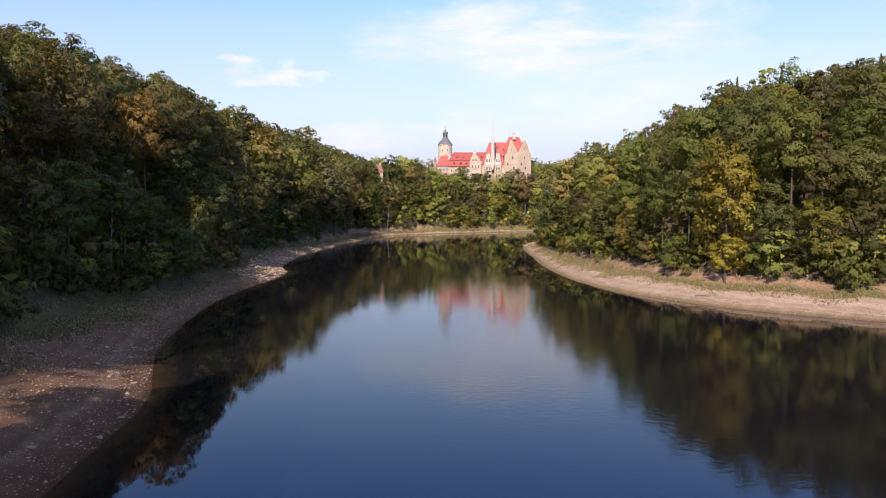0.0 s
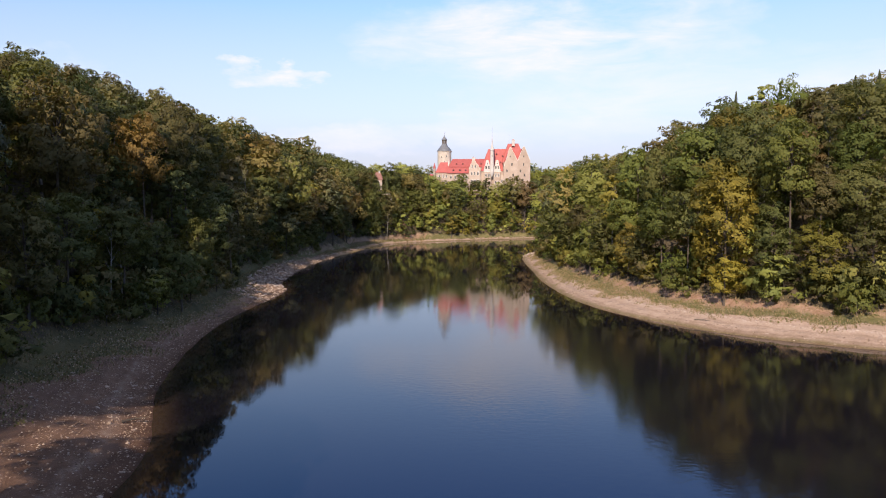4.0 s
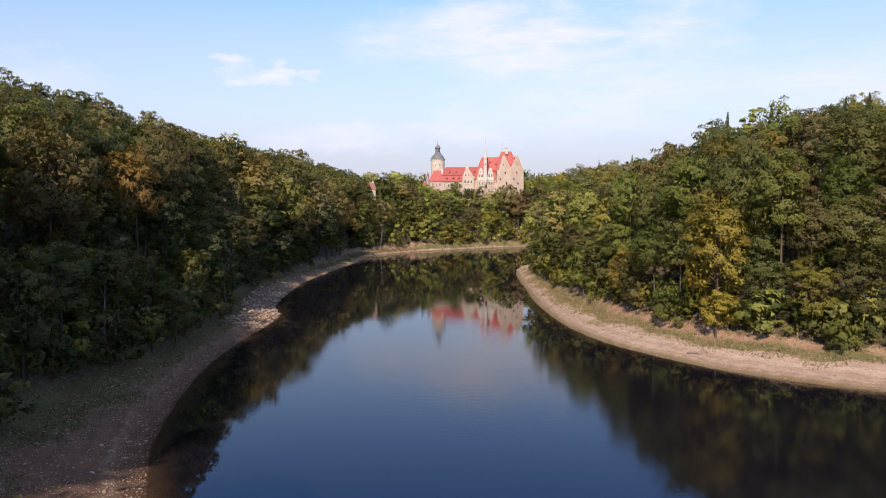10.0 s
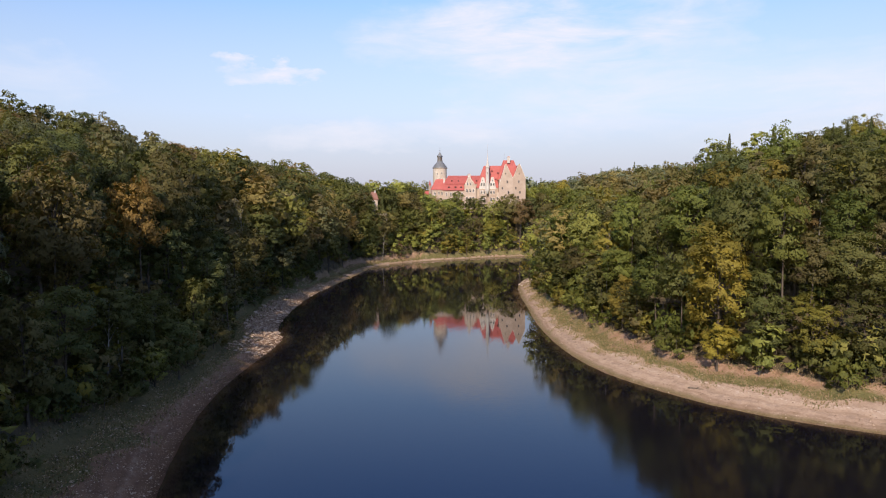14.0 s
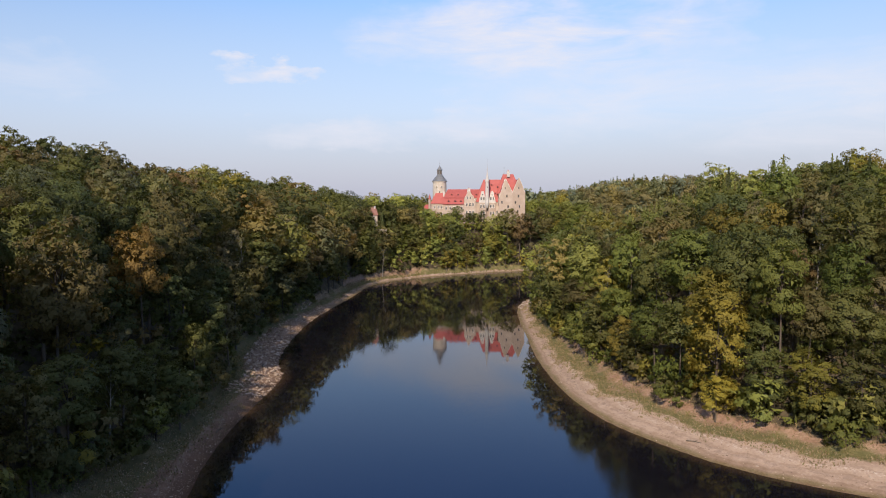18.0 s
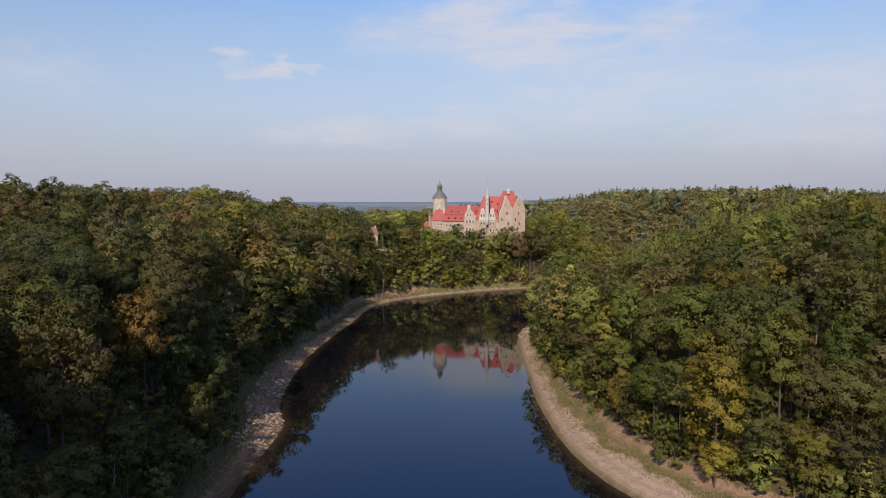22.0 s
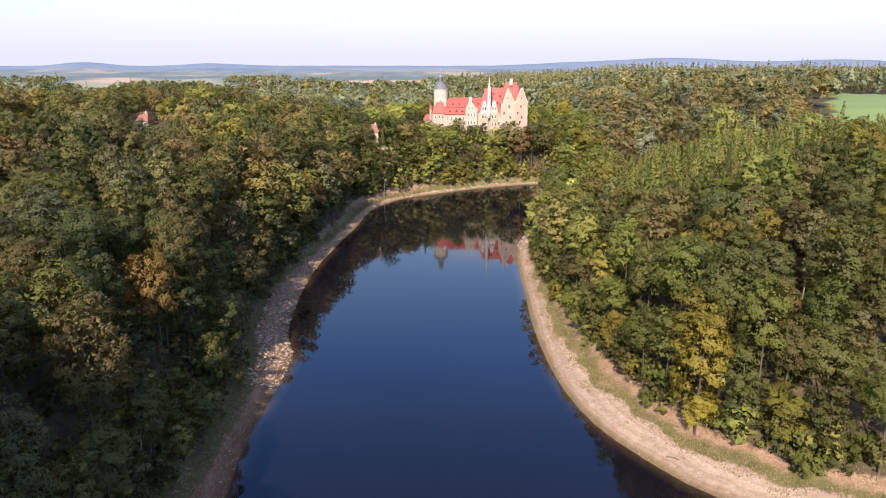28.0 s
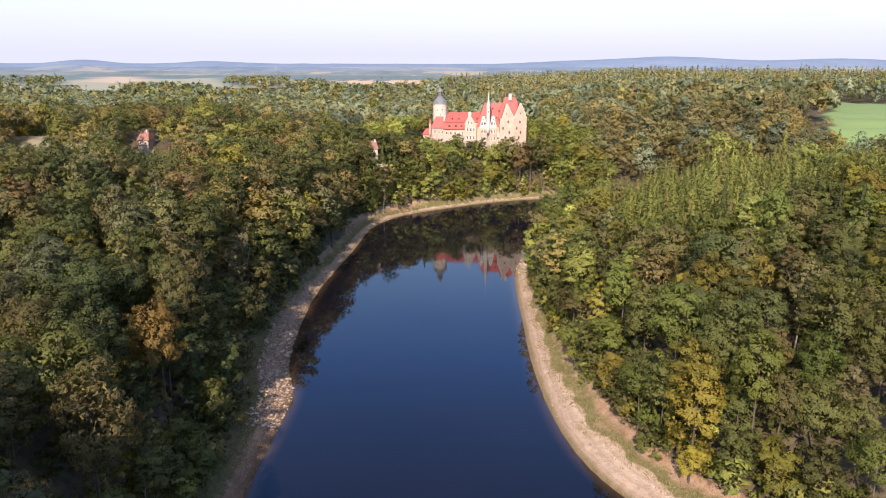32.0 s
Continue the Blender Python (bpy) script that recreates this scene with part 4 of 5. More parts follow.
for x, y, z in zip(hx[ok], hy[ok], hz_[ok]):
    # mostly bright tones before the castle: sunlight and haze put into the leaves
    tone = weighted(rng, [("bright_green", 58), ("fresh_green", 16), ("yellow_green", 18), ("olive", 8)] if x > -14 else [("deep_green", 40), ("green", 40), ("olive", 20)])
    kind = weighted(rng, [("oak_tree", 40), ("beech_tree", 35), ("hornbeam_tree", 25)] if y > 398 else [("hornbeam_tree", 80), ("oak_tree", 20)])
    s = rng.uniform(0.85, 1.05) if x < -26 else rng.uniform(0.72, 0.98)
    s = min(s, max(0.3, (float(np.interp(x, [-14, -8, 0, 14, 22, 36, 40, 54, 60], [38, 36.5, 31.5, 33.0, 33.5, 34.0, 35.0, 36.5, 40])) + rng.uniform(-3.0, 0.5) - z) / {"oak_tree": 20.5, "beech_tree": 22.0, "hornbeam_tree": 15.6}[kind]))
    if -0.104 < x / y < -0.080 and y < 371:            # the gate house looks out over lower trees
        s = min(s, max(0.3, (15.3 + 0.040 * y - z) / 21.0))
    plant(kind, x, y, tone, s, None, TONE_WORDS[tone] + " " + kind.replace("_", " ") + " on the castle slope", "trees on the castle slope", rng, z)

# scrub along the foot of the woods
sx, sy = scatter(-70, 110, 40, 406, 3.7, 14)
sz, sd, st = land(sx, sy)[:3]
edge = (sd > st + 0.4) & (sd < st + 5.5) & in_wedge(sx, sy, 6) & ((sy < 285) | ((sx < 60) & (sy > 335)))
for x, y, z in zip(sx[edge], sy[edge], sz[edge]):
    tone = weighted(rng, [("green", 30), ("fresh_green", 28), ("bright_green", 14), ("yellow_green", 22), ("yellow", 6)] if x > 0 else [("deep_green", 40), ("green", 40), ("olive", 20)])
    plant("bush", x, y, tone, rng.uniform(0.6, 1.15) * ((1.3 if x > 0 else 1.4) if y < 160 else 1.15), None, TONE_WORDS[tone] + " bush at the foot of the wood", "bushes along the shore", rng, z)


def tone_color(tone, rng, haze_lift=1.0):
    d, l, a = LEAF_TONES[tone]
    k, v = rng.uniform(0.35, 0.85), rng.uniform(0.92, 1.25) * haze_lift
    return [v * (p * (1 - k) + q * k) for p, q in zip(l, a)] if rng.random() < 0.4 else [v * (p * (1 - k) + q * k) for p, q in zip(d, l)]


def woods(name, label, spots, patterns, rng, haze_lift=1.0):
    """A stretch of wood as one body: spots of (x, y, z, kind, tone, scale); the last number pales the leaf colours for
    haze.
    """
    allv, alln, allc = [], [], []
    for x, y, z, kind, tone, s in spots:
        p = patterns[kind][rng.randrange(len(patterns[kind]))]
        a = rng.uniform(0, 6.283)
        ca, sa = math.cos(a), math.sin(a)
        w = s * rng.uniform(0.9, 1.15)
        p, soft = p
        alln.append(np.stack((soft[:, 0] * ca - soft[:, 1] * sa, soft[:, 0] * sa + soft[:, 1] * ca, soft[:, 2]), 1))
        allv.append(np.stack(((p[:, 0] * ca - p[:, 1] * sa) * w + x, (p[:, 0] * sa + p[:, 1] * ca) * w + y, p[:, 2] * s + z), 1))
        allc.append(np.tile((*tone_color(tone, rng, haze_lift), 1.0), (len(p), 1)))
    v = np.concatenate(allv)
    mesh = raw_mesh(name, v, corners_of(len(v) // 3), 3, normals=np.concatenate(alln))
    mesh.attributes.new("tint", "FLOAT_COLOR", "POINT").data.foreach_set("color", np.concatenate(allc).astype(np.float32).ravel())
    tagged(link(name, mesh, TINT_LEAVES), label, "woods", "", "stuff")


def patterns(maker, n, seed, *args):
    made = [maker(seed + i, *args) for i in range(n)]
    return [(v, soft) for v, _, soft in made]


MID = {"broad": patterns(broad_crown, 8, 100, 1150, 0.70, 20.5, 11.0, 0.30, 60), "cone": patterns(cone_crown, 5, 120, 560, 0.9, 20, 6.4)}
FARP = {"broad": patterns(broad_crown, 7, 140, 240, 1.6, 18, 12.4, 0.3, 30), "cone": patterns(cone_crown, 4, 160, 100, 1.9, 19, 6.4)}
FARTHEST = {"broad": patterns(broad_crown, 5, 180, 50, 3.5, 16, 12.5, 0.1, 12), "cone": patterns(cone_crown, 4, 190, 40, 3.0, 21, 6.4)}


def spots_for(x, y, seed, far=False):
    r = random.Random(seed)
    z, d, tw = land(x, y)[:3]
    ok = free(x, y, d, tw) & in_wedge(x, y, 22)
    groups = {"left": [], "right": [], "castle": []}
    for X, Y, Z, D in zip(x[ok], y[ok], z[ok], d[ok]):
        hill = abs(X - 22) < 62 and 385 < Y < 470
        plantation = X > 58 and Y < 345 and X < 60 + 0.75 * (Y - 60)
        if hill:
            tone, kind, side = weighted(r, HILL_TONES), "broad", "castle"
            if -48 < X < 66 and Y < 412:
                continue
        elif 85 < X < 330 and 380 < Y < 620 and r.random() < 0.5:
            tone, side, kind = r.choice(("mauve_brown", "mauve_brown", "grey_green", "olive")), "right", "broad"
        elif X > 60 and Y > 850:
            tone, side = r.choice(("haze_green", "mauve_brown", "grey_green", "olive")), "right"
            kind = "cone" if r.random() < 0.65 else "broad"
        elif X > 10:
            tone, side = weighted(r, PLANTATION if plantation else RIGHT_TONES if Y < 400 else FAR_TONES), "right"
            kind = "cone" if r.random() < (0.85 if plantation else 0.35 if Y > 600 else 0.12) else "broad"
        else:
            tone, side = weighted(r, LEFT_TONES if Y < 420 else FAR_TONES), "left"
            kind = "broad" if r.random() < 0.975 else "cone"
        s = r.uniform(0.74, 1.2) * (0.78 if hill else 1.15 if X > 60 and Y < 700 else 1.0) * (1.26 if X < 0 and Y < 300 else 1.0) * ((0.86 if Y < 270 else 0.88 if Y < 500 else 1.1) if kind == "cone" else 1.0)
        if not -0.09 < X / Y < 0.13:
            s = max(0.45, min(s, (ridge_cap(X, Y) + r.uniform(-3.5, 1.8) - Z) / 19.0))
        if plantation and r.random() < 0.86:
            continue
        groups[side].append((X, Y, Z, kind, tone, s))
    return groups


mx, my = scatter(-330, 330, NEAR_Y, 470, 8.6, 8)
mid = spots_for(mx, my, 31)
fx, fy = scatter(-900, 900, 470, 1050, 11.8, 9)
far = spots_for(fx, fy, 32)
fx2, fy2 = scatter(-1700, 1700, 1050, 2000, 15.5, 10)
far2 = spots_for(fx2, fy2, 33)
rw = random.Random(6)
# the young conifer plantation on the headland, set close
YOUNG = {"cone": patterns(cone_crown, 6, 220, 240, 0.80, 13, 4.6)}
nx_, ny_ = scatter(56, 225, 178, 346, 3.5, 27, 0.36)
nz_, nd_, nt_ = land(nx_, ny_)[:3]
ok = free(nx_, ny_, nd_, nt_) & (nd_ > nt_ + 3) & in_wedge(nx_, ny_, 10) & (nx_ > 64 - 0.1 * (ny_ - 200) + 5 * waves(nx_, ny_, 33, 40, 2)) & (nx_ < 60 + 0.75 * (ny_ - 60))
young = [(a, b, c, "cone", weighted(rw, PLANTATION), rw.uniform(0.85, 1.12) * (1.2 if b < 235 else 1.0)) for a, b, c in zip(nx_[ok], ny_[ok], nz_[ok])]
woods("young_conifer_wood", "soft light green young conifers set close together", young, YOUNG, rw)
# the last number lightens leaf colours in place of haze, most for the farthest
woods("woods_of_the_left_slope", "dark mixed autumn wood on the shaded lake slope", mid["left"], MID, rw, 1.12)
woods("woods_of_the_headland", "light green young larch wood and mixed trees", mid["right"], MID, rw, 1.22)
woods("woods_below_the_castle", "fresh green broadleaf wood below the castle walls", mid["castle"], MID, rw, 1.1)
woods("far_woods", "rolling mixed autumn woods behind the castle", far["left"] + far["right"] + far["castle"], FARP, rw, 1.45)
woods("farthest_woods", "distant woods on the plateau, paled and blued for haze", [(a, b, c, k, t, s * 1.2) for a, b, c, k, t, s in far2["left"] + far2["right"]], FARTHEST, rw, 1.5)
# young growth and brambles between the stems
UNDER = {"broad": patterns(broad_crown, 5, 210, 340, 0.62, 7.5, 7.5, -0.12, 16)}
ux, uy = scatter(-150, 165, 30, NEAR_Y, 6.0, 23)
uz, ud, ut = land(ux, uy)[:3]
ok = (ud > ut + 1.0) & in_wedge(ux, uy, 12) & (ud < ut + 75) & ((ux < 0) | (ud < ut + 5) | (waves(ux, uy, 57, 15, 2) > 0.15))
woods("undergrowth_of_the_slopes", "dense young trees and brambles under the wood", [(p, q, r_, "broad", weighted(rw, LEFT_TONES if p < 0 else RIGHT_TONES), rw.uniform(0.7, 1.25)) for p, q, r_ in zip(ux[ok], uy[ok], uz[ok])], UNDER, rw)
ux, uy = scatter(-80, 62, NEAR_Y, 346, 5.6, 25)
uz, ud, ut = land(ux, uy)[:3]
ok = (ud > ut + 1.0) & (ud < ut + 30)
woods("undergrowth_of_the_farther_shores", "dense young trees and brambles above the farther shores", [(p, q, r_, "broad", weighted(rw, LEFT_TONES if p < 0 else RIGHT_TONES), rw.uniform(0.7, 1.25)) for p, q, r_ in zip(ux[ok], uy[ok], uz[ok])], UNDER, rw)
ux, uy = scatter(-50, 96, 345, 430, 4.2, 24)
uz, ud, ut = land(ux, uy)[:3]
ok = (ud > ut + 0.3) & ~((np.abs(ux + 18.5) < 3) & (uy < 368)) & ((uy < 409) | (ux > 60))
woods("undergrowth_of_the_castle_slope", "dense fresh green thicket under the castle trees", [(p, q, r_, "broad", weighted(rw, HILL_TONES), rw.uniform(0.8, 1.4)) for p, q, r_ in zip(ux[ok], uy[ok], uz[ok])], UNDER, rw)
# the wood goes on unseen behind the camera's left, its crowns set tall to shade the beach
bx, by = scatter(-120, -24, -70, 62, 5.4, 18)
bz, bd, bt = land(bx, by)[:3]
# gap left along the sun's line so one strip of beach stays lit
lane = np.abs((bx + 28) * 0.9755 - (by - 58) * 0.22)
ok = (bd > bt - 0.5) & ~in_wedge(bx, by, 16) & (lane > 8.2)
# extra unseen crowns on the bare beach, added only to shade its lower end
beside = [(x, y, height(x, y), "broad", "deep_green", k) for x, y, k in ((-28.3, 13.0, 1.4), (-27.0, 3.5, 1.4), (-31.5, -5.0, 1.5), (-22.5, 17.0, 1.3), (-29.5, -15.0, 1.5), (-21.5, 8.0, 1.3), (-25.6, 22.0, 1.35), (-25.5, 14.5, 1.5), (-28.0, 7.5, 1.5), (-30.0, -1.0, 1.6))]
woods("woods_by_the_near_beach", "unseen dark broadleaf wood shading the near beach", [(a, b, c, "broad", weighted(rw, LEFT_TONES), rw.uniform(1.5, 1.8)) for a, b, c in zip(bx[ok], by[ok], bz[ok])] + beside, MID, rw)


# ---------------------------------------------------------------- the castle
PLASTER = plain("warm_castle_stone", (0.310, 0.236, 0.178), (0.455, 0.365, 0.288), 0.35, 0.9, 0.2, 0.4, 3.0)
TOWER_STONE = plain("tower_rubble_stone", (0.33, 0.285, 0.225), (0.55, 0.48, 0.39), 0.8, 0.92, 0.2, 0.8, 2.4)
RENDER = plain("white_lime_render", (0.40, 0.365, 0.325), (0.51, 0.475, 0.43), 0.4, 0.85, 0.25, 0.2, 4)
TILE = plain("red_roof_tiles", (0.265, 0.060, 0.052), (0.365, 0.098, 0.082), 0.5, 0.75, 0.3, 0.6, 4.0)
SLATE = plain("grey_slate", (0.10, 0.105, 0.11), (0.20, 0.205, 0.21), 0.8, 0.55, 0.4, 0.4, 5)
TRIM = plain("stone_trim", (0.52, 0.47, 0.40), (0.66, 0.61, 0.53), 1.0, 0.85, 0.2, 0.3, 5)
METAL = plain("weathered_metal", (0.30, 0.31, 0.32), (0.5, 0.5, 0.5), 2.0, 0.45, 0.5, 0.1, 8, 0.6)
TIMBER = plain("dark_timber", (0.06, 0.042, 0.028), (0.14, 0.10, 0.07), 2.0, 0.85, 0.2, 0.5, 10)


def glass_material():
    m = Mat("window_glass", 0.08, 0.5)
    m.color(m.ramp(m.rand(), [(0.0, (0.012, 0.014, 0.018)), (1.0, (0.05, 0.052, 0.055))]))
    return m.m


GLASS = glass_material()


def roof_body(bm, x0, x1, y0, y1, ze, zr, axis="x", hip0=0.0, hip1=0.0, over=0.45):
    """A solid pitched roof; hip0 and hip1 draw the ridge's ends in."""
    x0, x1, y0, y1 = x0 - over, x1 + over, y0 - over, y1 + over
    if axis == "x":
        ym = (y0 + y1) / 2
        r = [(x0 + hip0, ym, zr), (x1 - hip1, ym, zr)]
        e = [(x0, y0, ze), (x1, y0, ze), (x1, y1, ze), (x0, y1, ze)]
    else:
        xm = (x0 + x1) / 2
        r = [(xm, y0 + hip0, zr), (xm, y1 - hip1, zr)]
        e = [(x1, y0, ze), (x1, y1, ze), (x0, y1, ze), (x0, y0, ze)]
    v = [bm.verts.new(p) for p in e + r]
    b = [bm.verts.new((p[0], p[1], p[2] - 0.3)) for p in e]
    bm.faces.new((v[0], v[1], v[5], v[4]))
    bm.faces.new((v[2], v[3], v[4], v[5]))
    bm.faces.new((v[1], v[2], v[5]))
    bm.faces.new((v[3], v[0], v[4]))
    bm.faces.new(b[::-1])
    for i in range(4):
        bm.faces.new((b[i], b[(i + 1) % 4], v[(i + 1) % 4], v[i]))
    bmesh.ops.recalc_face_normals(bm, faces=bm.faces)
    return bm


def roof(parent, *args, name="roof", **kw):
    return part(name, roof_body(bmesh.new(), *args, **kw), TILE, parent, "red tiled pitched roof")


def window(parent, x, y, z, w=0.9, h=1.5, cross=True, trim=None):
    """A window let into a wall that faces -y: stone surround, dark pane, glazing bars."""
    s = 0.16
    fr = part("window", boxes((x - w / 2 - s, x - w / 2, y - 0.1, y + 0.12, z - s, z + h + s), (x + w / 2, x + w / 2 + s, y - 0.1, y + 0.12, z - s, z + h + s), (x - w / 2, x + w / 2, y - 0.1, y + 0.12, z + h, z + h + s), (x - w / 2 - 0.1, x + w / 2 + 0.1, y - 0.18, y + 0.12, z - s, z)), trim or TRIM, parent)
    part("pane", boxes((x - w / 2, x + w / 2, y - 0.03, y + 0.05, z, z + h)), GLASS, fr, "dark window glass")
    if cross:
        part("glazing_bar", boxes((x - 0.04, x + 0.04, y - 0.07, y - 0.03, z, z + h), (x - w / 2, x + w / 2, y - 0.065, y - 0.035, z + h * 0.62, z + h * 0.62 + 0.07)), RENDER, fr)


def chimney(parent, x, y, z0, z1, w=1.0, mat=None):
    bm = boxes((x - w / 2, x + w / 2, y - 0.45, y + 0.45, z0, z1), (x - w / 2 - 0.12, x + w / 2 + 0.12, y - 0.57, y + 0.57, z1 - 0.35, z1 - 0.1))
    c = part("chimney", bm, mat or RENDER, parent, "whitewashed brick chimney")
    part("chimney_pot", boxes((x - w / 4, x + w / 4, y - 0.2, y + 0.2, z1, z1 + 0.25)), TILE, c)


def gable_front(parent, x0, x1, y, zb, z0, z1, zr, xr=None, mat=None, curved=False):
    """A gabled wall with shoulders at z0 (start) and z1 (end), its coping a little proud."""
    xr = (x0 + x1) / 2 if xr is None else xr
    if curved:
        lw, rw = xr - x0, x1 - xr
        out = [(x0, zb), (x1, zb), (x1, z1), (x1 - rw * 0.16, z1 + 0.1), (x1 - rw * 0.36, z1 + (zr - z1) * 0.42), (x1 - rw * 0.46, z1 + (zr - z1) * 0.46), (xr + 0.75, zr - 0.9), (xr + 0.45, zr), (xr - 0.45, zr), (xr - 0.75, zr - 0.9), (x0 + lw * 0.46, z0 + (zr - z0) * 0.46), (x0 + lw * 0.36, z0 + (zr - z0) * 0.42), (x0 + lw * 0.16, z0 + 0.1), (x0, z0)]
    else:
        out = [(x0, zb), (x1, zb), (x1, z1), (xr + 0.25, zr), (xr - 0.25, zr), (x0, z0)]
    w = part("gable_wall", prism(bmesh.new(), out, y, y + 0.7), mat or PLASTER, parent)
    edge = out[2:]
    bm = bmesh.new()
    for (ax, az), (bx_, bz_) in zip(edge, edge[1:]):
        dx, dz = bx_ - ax, bz_ - az
        n = math.hypot(dx, dz) or 1
        ox, oz = dz / n * 0.14, -dx / n * 0.14
        prism(bm, [(ax, az), (ax + ox, az + abs(oz)), (bx_ + ox, bz_ + abs(oz)), (bx_, bz_)], y - 0.08, y + 0.78)
    bmesh.ops.recalc_face_normals(bm, faces=bm.faces)
    part("coping", bm, TRIM, w, "pale stone coping")
    return w


def wall_block(parent, x0, x1, y0, y1, z0, z1, mat=None, name="wall", plinth=True):
    w = part(name, boxes((x0, x1, y0, y1, z0, z1)), mat or PLASTER, parent)
    if plinth:
        part("cornice", boxes((x0 - 0.12, x1 + 0.12, y0 - 0.15, y0 - 0.003, z1 - 0.45, z1 - 0.15)), TRIM, w)
    return w


def build_castle():
    c = thing("castle", (0, -0.01, -0.96), "pale stone hill castle with red roofs and a slate-capped round tower", "castle")
    c.scale = (1.02, 1.02, 1.02)
    # round keep with its slate helm
    tower = part("round_tower", lathe(bmesh.new(), 1.3, 424, [(4.35, 20), (4.15, 30), (4.05, 50.6), (4.35, 50.8), (4.35, 51.1)], 28), TOWER_STONE, c, "round rubble-stone keep")
    helm = part("helm_roof", lathe(bmesh.new(), 1.3, 424, [(4.4, 51.1), (4.38, 51.3), (3.9, 52.0), (3.1, 53.2), (2.2, 54.2), (1.75, 54.8), (1.75, 55.0)], 28), SLATE, c, "bell-shaped grey slate helm")
    part("lantern", lathe(bmesh.new(), 1.3, 424, [(1.6, 55.0), (1.6, 55.5), (1.15, 55.5), (1.15, 57.6), (1.6, 57.6), (1.6, 58.0)], 8), SLATE, helm)
    bm = bmesh.new()
    for i in range(8):
        a = math.pi / 8 + i * math.pi / 4
        x, y = 1.3 + 1.35 * math.cos(a), 424 + 1.35 * math.sin(a)
        box(bm, x - 0.16, x + 0.16, y - 0.16, y + 0.16, 55.5, 57.6)
    part("lantern_posts", bm, TIMBER, helm)
    part("onion_cap", lathe(bmesh.new(), 1.3, 424, [(1.75, 58.0), (1.5, 58.5), (0.9, 59.1), (0.45, 59.8), (0.2, 60.4), (0.08, 60.9)], 16), SLATE, helm)
    part("finial", lathe(bmesh.new(), 1.3, 424, [(0.06, 60.9), (0.06, 61.4), (0.26, 61.5), (0.26, 61.8), (0.05, 61.9), (0.03, 63.4)], 8), METAL, helm)
    for dx, z in ((-1.6, 47.0), (1.2, 47.4), (0.0, 44.2), (-2.2, 41.5)):
        yy = 424 - math.sqrt(4.1 ** 2 - dx ** 2) + 0.05
        window(c, 1.3 + dx, yy - 0.05, z, 0.55, 1.1, False)
    # west wing at the tower's foot
    wall_block(c, -3.6, 3.9, 412, 421, 12, 38.3)
    roof(c, -3.6, 3.9, 412, 421, 38.3, 44.3, hip0=3.0, hip1=0.6)
    for x in (-1.7, 0.6, 2.4):
        window(c, x, 412, 35.2, 0.8, 1.6)
        window(c, x, 412, 31.0, 0.8, 1.5)
    chimney(c, 3.7, 414.5, 39.5, 45.2, 0.8)
    tur = part("corner_turret", lathe(bmesh.new(), -4.5, 412.4, [(0.3, 33.5), (0.75, 34.5), (0.75, 40.6), (0.85, 40.7)], 10), PLASTER, c)
    part("turret_spire", lathe(bmesh.new(), -4.5, 412.4, [(0.95, 40.7), (0.5, 42.0), (0.04, 43.8)], 10), TILE, tur)
    wall_block(c, -8.5, -3.7, 413, 419, 21, 34.5)
    roof(c, -8.5, -3.7, 413, 419, 34.5, 37.5, hip0=2.0)
    # long middle range with a lean-to along its front
    wall_block(c, 3.95, 25, 413, 427, 21, 41.6, plinth=False)
    roof(c, 3.95, 25.5, 413, 427, 41.6, 46.4, hip0=2.6)
    wall_block(c, 3.0, 15.3, 410, 413, 12, 38.1)
    bm = bmesh.new()
    v = [bm.verts.new(p) for p in ((2.6, 409.4, 37.9), (15.3, 409.4, 37.9), (15.3, 413.6, 41.9), (2.9, 413.6, 41.9), (2.6, 409.4, 37.6), (15.3, 409.4, 37.6), (15.3, 413.6, 41.5), (2.9, 413.6, 41.5))]
    for f in ((0, 1, 2, 3), (7, 6, 5, 4), (0, 4, 5, 1), (1, 5, 6, 2), (2, 6, 7, 3), (3, 7, 4, 0)):
        bm.faces.new([v[i] for i in f])
    part("lean_to_roof", bm, TILE, c, "red tiled lean-to roof")
    for x in (5.0, 7.4, 9.8, 12.2, 14.0):
        window(c, x, 410, 34.6, 0.85, 1.7)
        window(c, x, 410, 30.0, 0.85, 1.7)
    for x in (6.4, 10.2, 13.4):                      # eyebrow dormers in the lower slope
        d = part("dormer", prism(bmesh.new(), [(x - 0.7, 39.0), (x + 0.7, 39.0), (x + 0.7, 39.8), (x, 40.5), (x - 0.7, 39.8)], 410.3, 412.6), TILE, c)
        part("dormer_window", boxes((x - 0.45, x + 0.45, 410.22, 410.30, 39.1, 39.75)), GLASS, d)
    for x in (8.2, 12.0, 22.5):
        d = part("dormer", prism(bmesh.new(), [(x - 0.55, 42.8), (x + 0.55, 42.8), (x + 0.55, 43.5), (x, 44.0), (x - 0.55, 43.5)], 414.2, 416.4), TILE, c)
        part("dormer_window", boxes((x - 0.35, x + 0.35, 414.12, 414.20, 42.9, 43.45)), GLASS, d)
    # curved front gable
    wall_block(c, 15.4, 21.8, 409.7, 413, 21, 40.2, plinth=False)
    gable_front(c, 15.3, 21.9, 409, 12, 40.4, 40.0, 45.4, 18.0, curved=True)
    roof(c, 15.6, 21.6, 410.2, 420, 40.0, 44.8, axis="y", over=0.1)
    chimney(c, 18.2, 414, 44.6, 47.0, 1.7)
    for x in (17.2, 18.9):
        window(c, x, 409, 40.6, 0.75, 1.5)
    for x in (16.8, 18.6, 20.4):
        window(c, x, 409, 36.6, 0.85, 1.7)
        window(c, x, 409, 32.2, 0.85, 1.7)
